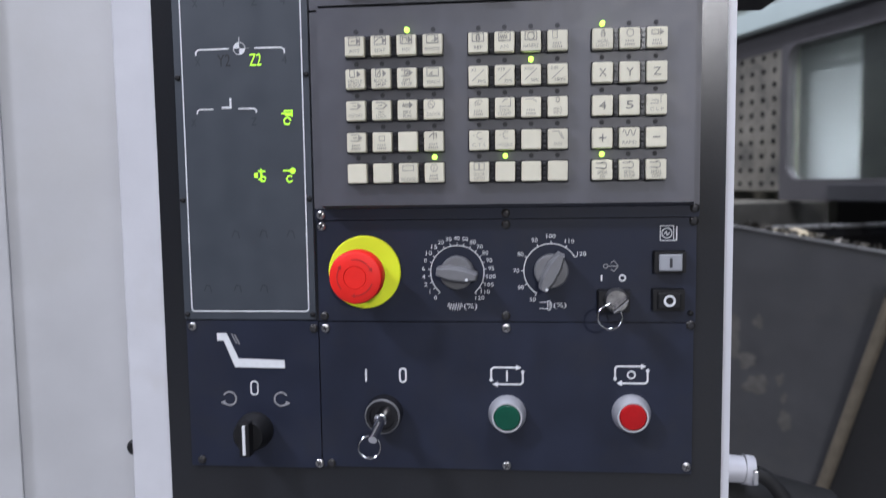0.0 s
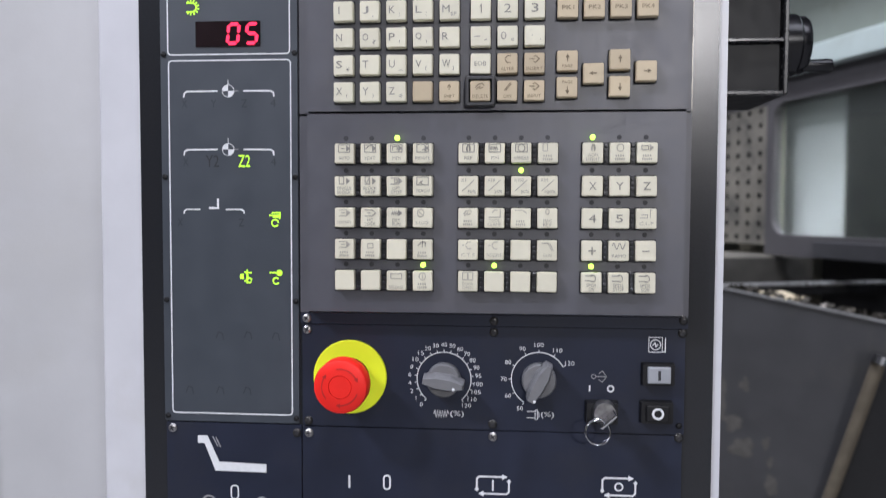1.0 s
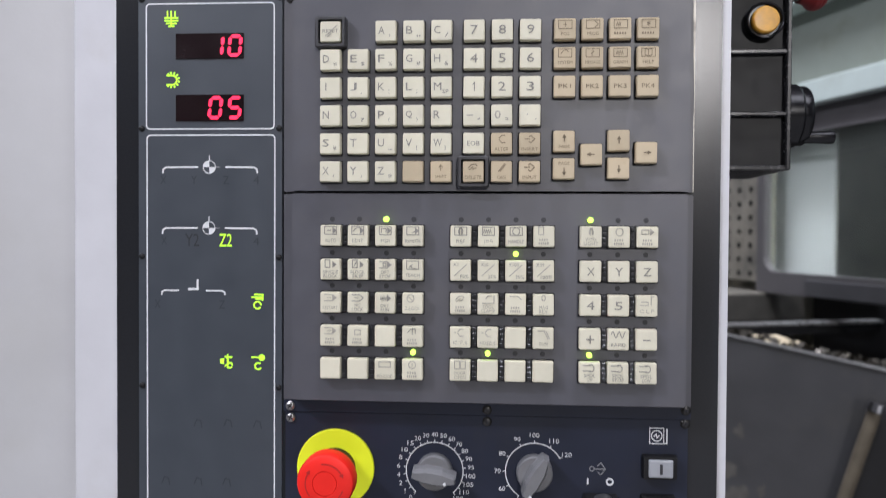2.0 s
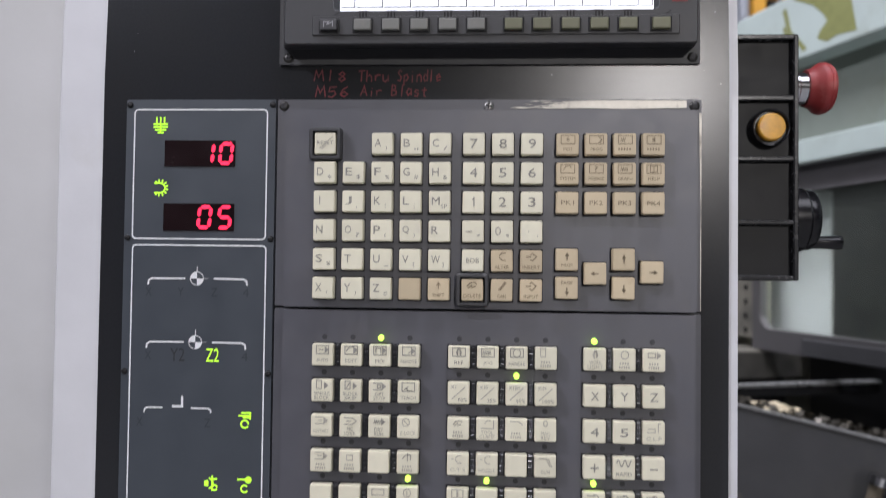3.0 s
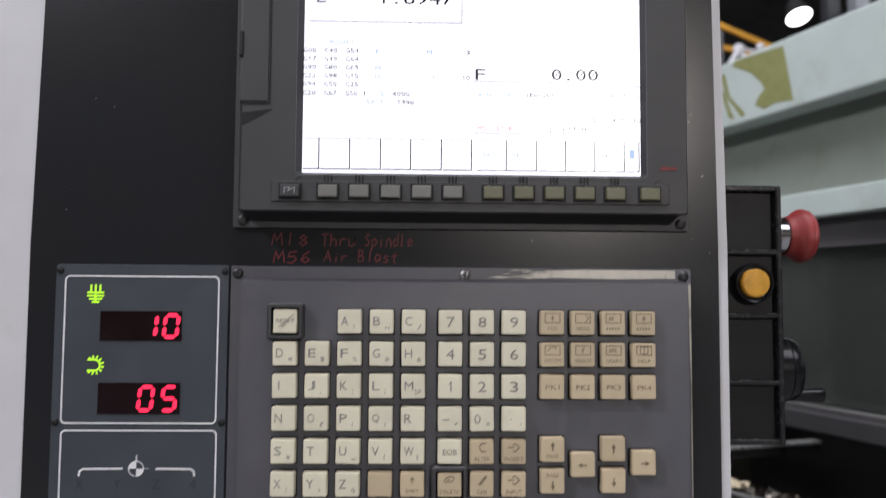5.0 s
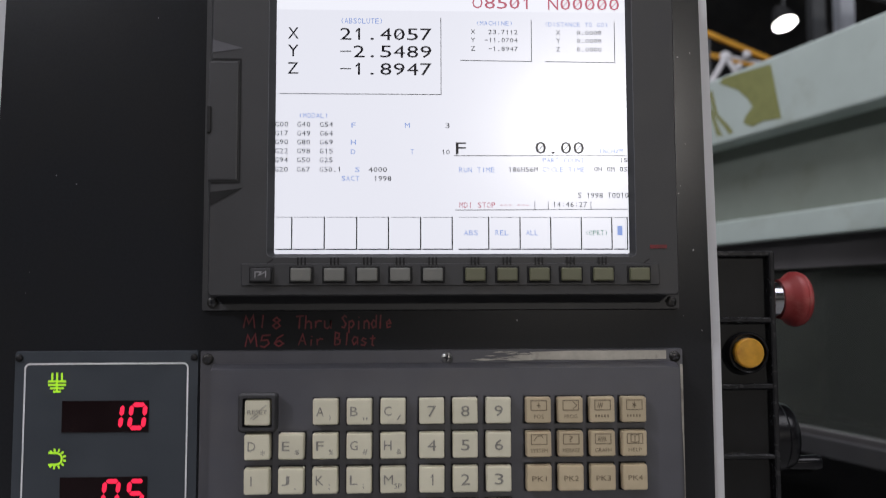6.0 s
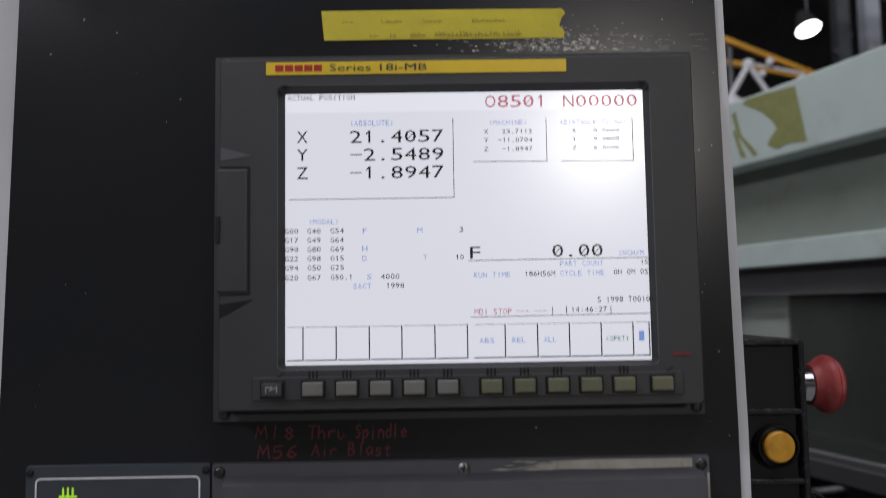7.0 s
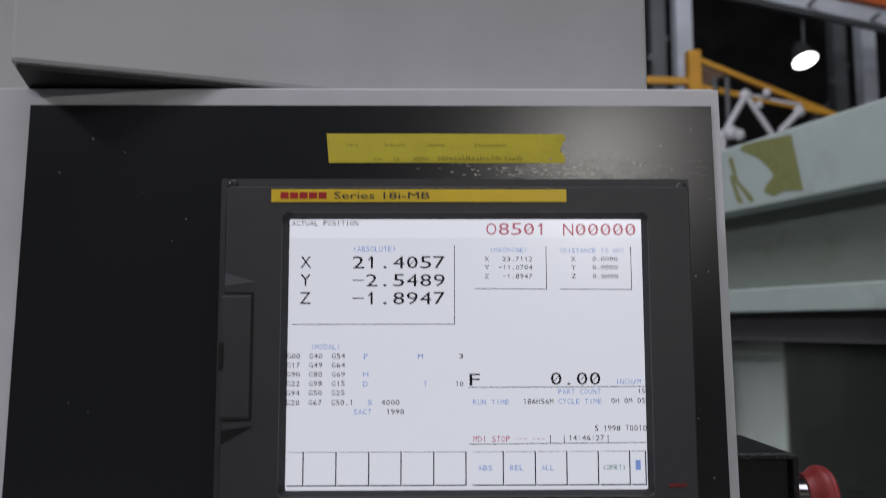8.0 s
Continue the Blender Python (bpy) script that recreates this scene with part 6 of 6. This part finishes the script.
for z, a, b, c in ((459, "X", "23.7112", "0.0000"), (474, "Y", "-11.0704", "0.0000"), (490, "Z", "-1.8947", "0.0000")):
    show(a, 857, 865, z, z + 8)
    show(b, 882 if a == "Y" else 889, 942, z, z + 8)
    show(a, 1012, 1020, z, z + 8)
    show(c, 1050, 1095, z, z + 8)
rule([(967, 440), (967, 517), (838, 516)])
rule([(1119, 441), (1119, 518), (992, 517)])
show("(MODAL)", 549, 602, 614, 623, SCREEN_BLUE)
for z, row in zip((630, 646, 662, 678, 694, 711), (("G00", "G40", "G54"), ("G17", "G49", "G64"), ("G90", "G80", "G69"), ("G22", "G98", "G15"), ("G94", "G50", "G25"), ("G20", "G67", "G50.1"))):
    for wd, x in zip(row, (508, 547, 587)):
        show(wd, x, x + 23 + (15 if len(wd) > 3 else 0), z, z + 9)
for wd, x0, x1, z, m in (("F", 643, 650, 631, 1), ("M", 738, 747, 631, 1), ("3", 811, 818, 631, 0), ("H", 642, 651, 662, 1), ("D", 642, 650, 679, 1), ("T", 748, 754, 679, 1), ("10", 804, 818, 679, 0), ("S", 650, 658, 711, 1), ("4000", 674, 706, 711, 0), ("SACT", 626, 657, 727, 1), ("1998", 683, 714, 727, 0)):
    show(wd, x0, x1, z, z + 9, SCREEN_BLUE if m else SCREEN_INK)
show("F", 829, 847, 666, 687)
show_cells("0.00", 972, 1059, 664, 686)
rule([(826, 690), (1138, 689)])
show("INCH/M", 1087, 1131, 676, 685, SCREEN_BLUE)
show("PART COUNT", 985, 1060, 693, 702, SCREEN_BLUE)
show("15", 1125, 1138, 693, 701)
show("RUN TIME", 835, 898, 711, 720, SCREEN_BLUE)
show("186H56M", 923, 976, 710, 719)
show("CYCLE TIME", 985, 1061, 710, 719, SCREEN_BLUE)
show("0H 0M 0S", 1078, 1138, 709, 718)
show("S 1998 T0010", 1048, 1139, 756, 766)
show("MDI STOP", 835, 899, 774, 784, SCREEN_RED)
show("*** ***", 907, 960, 777, 781, SCREEN_RED)
show("14:46:27", 1002, 1064, 773, 782)
rule([(828, 788), (1138, 786)])
for x in (970, 994, 1071):
    rule([(x, 772), (x, 787)])
for x0, x1 in ((510, 541), (541, 598), (598, 655), (655, 711), (711, 768), (768, 824), (832, 889), (889, 945), (945, 1000), (1000, 1055), (1055, 1110), (1110, 1138)):
    rule([(x0 + 2, 801), (x1 - 3, 801)], 0.00025, SCREEN_INK)
    rule([(x1 - 2, 800), (x1 - 2, 858), (x0 + 1, 858)], 0.0007)
for wd, x0, x1, m in (("ABS", 843, 868, SCREEN_BLUE), ("REL", 899, 922, SCREEN_BLUE), ("ALL", 954, 975, SCREEN_BLUE), ("(OPRT)", 1060, 1101, SCREEN_GREEN)):
    show(wd, x0, x1, 824, 833, m)
part("page_mark", sheet([(sx(1118), sz(816)), (sx(1127), sz(816)), (sx(1127), sz(833)), (sx(1118), sz(833))], YS - 0.0003), SCREEN_BLUE, screen)

# ---------------------------------------------------------------- tape and marker notes
tp = thing("masking_tape", -0.008, 0.0018, 1.758, "strip of yellow masking tape with faded pen writing", "tape")
bm = bmesh.new()
right = [(0.0655 + 0.0016 * math.sin(k * 0.85 + 0.6) - 0.0008 * (k % 3 == 1), 1.7583 + 0.0183 * k / 10) for k in range(11)]
outline = [(-0.0812, 1.7582), (-0.03, 1.7584), (0.02, 1.7581)] + right + [(0.02, 1.7768), (-0.03, 1.7769), (-0.0829, 1.7768)]
part("strip", sheet(outline, 0.0012, bm, 0.0005), TAPE, tp)
rnd = random.Random(8)


def scribble(x, x1, z, h, w):
    """A faded word: leaning pen strokes joined low, too worn to read."""
    bm = bmesh.new()
    while x < x1:
        a, b = rnd.uniform(0.4, 1.0) * h, rnd.uniform(0.0012, 0.0024)
        stroke([(x, z + a), (x + 0.0002, z), (x + b * 0.6, z + h * rnd.uniform(0.1, 0.6)), (x + b, z + h * rnd.uniform(0.0, 0.3))], w, 0.0008, bm)
        x += b + rnd.uniform(0.0004, 0.0010)
    part("pen_stroke", bm, TAPE_INK, tp)


for x, x1 in ((-0.0530, -0.0480), (-0.0405, -0.0380), (-0.0280, -0.0200), (-0.0130, 0.0090), (0.0115, 0.0250), (0.0290, 0.0400)):
    scribble(x, x1, 1.7598, 0.0036, 0.0006)
for x, x1 in ((-0.0700, -0.0640), (-0.0460, -0.0330), (-0.0200, -0.0080), (0.0100, 0.0300)):
    scribble(x, x1, 1.7688, 0.0022, 0.0004)

note = thing("marker_note", -0.08, 0.0018, 1.507, "red marker handwriting on the dark plate", "writing")
# pen paths of the handwritten letters in a cell one wide and one high; | lifts the pen
PEN = {"M": "0,0 .15,.95 .45,.35 .8,1 1,0", "1": ".5,1 .45,0", "8": ".6,.5 .2,.75 .5,1 .8,.75 .2,.25 .5,0 .85,.25 .6,.5", "T": "0,.95 1,1|.5,1 .45,0", "h": ".1,1 .1,0|.1,.4 .5,.6 .8,.45 .85,0",
       "r": ".1,.6 .15,0|.15,.4 .5,.62 .9,.55", "u": ".1,.6 .15,.1 .5,0 .85,.2 .9,.6|.9,.6 .95,0", "S": ".9,.85 .5,1 .15,.8 .8,.35 .6,.02 .1,.1", "p": ".1,.6 .1,-.35|.1,.5 .6,.62 .9,.35 .5,.05 .1,.15",
       "i": ".5,.6 .5,0|.5,.85 .55,.9", "n": ".1,.6 .1,0|.1,.45 .5,.62 .85,.45 .9,0", "d": ".85,1 .85,0|.85,.45 .4,.6 .1,.3 .4,0 .85,.15", "l": ".5,1 .45,0", "e": ".1,.3 .85,.35 .6,.62 .15,.4 .3,.02 .9,.1",
       "5": ".9,1 .2,.95 .15,.55 .7,.6 .85,.3 .5,0 .1,.1", "6": ".8,1 .3,.7 .1,.25 .5,0 .85,.25 .5,.5 .15,.3", "A": "0,0 .5,1 1,0|.2,.4 .85,.4", "B": ".1,0 .15,1 .7,.9 .65,.6 .2,.52 .85,.4 .8,.1 .1,0",
       "a": ".85,.5 .4,.62 .1,.3 .4,0 .85,.3|.85,.6 .9,0", "s": ".85,.52 .4,.62 .2,.42 .8,.22 .6,0 .1,.06", "t": ".5,.95 .5,.1 .8,0|.1,.65 .9,.68"}
rnd = random.Random(21)
for words, x0, x1, z0, z1 in (("M18", -0.1225, -0.0985, 1.5180, 1.5254), ("Thru", -0.0915, -0.0690, 1.5180, 1.5256), ("Spindle", -0.0640, -0.0330, 1.5176, 1.5256), ("M56", -0.1215, -0.0965, 1.5070, 1.5142), ("Air", -0.0895, -0.0735, 1.5076, 1.5142), ("Blast", -0.0680, -0.0425, 1.5074, 1.5148)):
    cell = (x1 - x0) / len(words)
    for k, ch in enumerate(words):
        bm = bmesh.new()
        xa, za, h = x0 + cell * k + rnd.uniform(-0.0003, 0.0003), z0 + rnd.uniform(-0.0005, 0.0005), (z1 - z0) * rnd.uniform(0.92, 1.06)
        lean = rnd.uniform(0.05, 0.2)
        for run in PEN[ch].split("|"):
            pts = [tuple(float(v) for v in p.split(",")) for p in run.split()]
            stroke([(xa + cell * (0.84 * u + lean * v * 0.5), za + h * v) for u, v in pts], 0.0009, 0.0014, bm)
        part("handwritten_letter", bm, MARKER, note)

# ---------------------------------------------------------------- wear and painted glints on the cabinet
rnd = random.Random(11)
# These strokes are scratches and also paint the streaky sheen.
bm = bmesh.new()
for k in range(46):
    x, z = rnd.uniform(0.020, 0.150), rnd.choice((1.7500, 1.7512, 1.7535, 1.7560, 1.7590)) + rnd.uniform(-0.0009, 0.0009)
    ln, w = rnd.uniform(0.002, 0.012), rnd.uniform(0.00015, 0.0005)
    stroke([(x, z), (x + ln * 0.5, z + rnd.uniform(-0.0004, 0.0004)), (x + ln, z + rnd.uniform(-0.0006, 0.0006))], w, 0.0016, bm)
tagged(part("scratched_area", bm, SCUFF_SHEEN, cabinet, "fine scratches with the plate's streaky sheen painted in"), kind="stuff")
# Bright specks stand for lamp glints on the worn paint.
bm = bmesh.new()
for k in range(230):
    x, z = rnd.gauss(0.055, 0.030), 1.7500 + abs(rnd.gauss(0.0, 0.0085))
    ln, w = rnd.uniform(0.0004, 0.0026), rnd.uniform(0.00015, 0.0004)
    stroke([(x, z), (x + ln * 0.5, z + rnd.uniform(-0.0003, 0.0003)), (x + ln, z)], w, 0.0013, bm)
for k in range(80):
    x, z = rnd.gauss(0.062, 0.022), 1.7502 + abs(rnd.gauss(0.0, 0.0035))
    ln, w = rnd.uniform(0.001, 0.0036), rnd.uniform(0.0002, 0.0006)
    sheet([(x, z), (x + ln * 0.4, z - w), (x + ln, z), (x + ln * 0.6, z + w)], 0.0012 - 0.000003 * k, bm)
tagged(part("bare_specks", bm, BARE_GLINT, cabinet, "bright specks painted for lamp glints on the worn plate"), kind="stuff")
bm = bmesh.new()
for k in range(26):
    x, z = rnd.choice((rnd.uniform(-0.262, -0.150), rnd.uniform(0.145, 0.158), rnd.uniform(-0.26, 0.155))), rnd.uniform(1.51, 1.78)
    r = rnd.uniform(0.0002, 0.0007)
    sheet([(x + r * math.cos(a) * rnd.uniform(0.6, 1.2), z + r * math.sin(a) * rnd.uniform(0.6, 1.2)) for a in (0, 1.2, 2.5, 3.8, 5.0)], 0.0015, bm)
tagged(part("paint_wear", bm, GREY_PRINT, cabinet, "tiny pale paint chips"), kind="stuff")

# ---------------------------------------------------------------- lettering
made = {}
for words in sorted({w for t in TEXTS for w in ([t[1]] if isinstance(t[1], str) else [c[0] for c in t[1]])}):
    cu = bpy.data.curves.new("letters", "FONT")
    cu.body, cu.size, cu.resolution_u = words, 1.0, 2
    made[words] = new("letters", cu)
bpy.context.view_layer.update()
dg = bpy.context.evaluated_depsgraph_get()
shapes = {}
for words, ob in made.items():
    me = ob.evaluated_get(dg).to_mesh()
    co = np.empty(len(me.vertices) * 3)
    me.vertices.foreach_get("co", co)
    co = co.reshape(-1, 3)
    lo, hi = co.min(0), co.max(0)
    shapes[words] = ((co - lo) / np.maximum(hi - lo, 1e-6), [tuple(p.vertices) for p in me.polygons])
    ob.evaluated_get(dg).to_mesh_clear()
for ob in made.values():
    cu = ob.data
    bpy.data.objects.remove(ob)
    bpy.data.curves.remove(cu)
shapes["1"] = ([(0.52, 0, 0), (0.88, 0, 0), (0.88, 1, 0), (0.58, 1, 0), (0.10, 0.76, 0), (0.10, 0.62, 0), (0.52, 0.80, 0)], [(0, 1, 2, 3, 6), (3, 4, 5, 6)])
LOW = {".": (0.30, 0.70, 0.0, 0.20), "-": (0.05, 0.95, 0.42, 0.58), "*": (0.05, 0.95, 0.10, 0.90), "1": (0.15, 0.70, 0, 1), ":": (0.35, 0.65, 0.12, 0.85), "(": (0.35, 0.85, 0, 1), ")": (0.15, 0.65, 0, 1), "I": (0.40, 0.60, 0, 1)}
for parent, words, x0, x1, z0, z1, y, mat, name, label in TEXTS:
    vs, faces = [], []
    cells = [(words, 0.0, x1 - x0)] if isinstance(words, str) else words
    for ch, a, b in cells:
        unit, polys = shapes[ch]
        u0, u1, v0, v1 = LOW.get(ch, (0, 1, 0, 1)) if len(cells) > 1 else (0, 1, 0, 1)
        n = len(vs)
        vs += [(x0 + a + (b - a) * (u0 + (u1 - u0) * u[0]), y, z0 + (z1 - z0) * (v0 + (v1 - v0) * u[1])) for u in unit]
        faces += [tuple(n + i for i in p) for p in polys]
    me = bpy.data.meshes.new(name)
    me.from_pydata(vs, [], faces)
    me.materials.append(mat)
    ob = new(name, me)
    hang(ob, parent)
    tagged(ob, label)
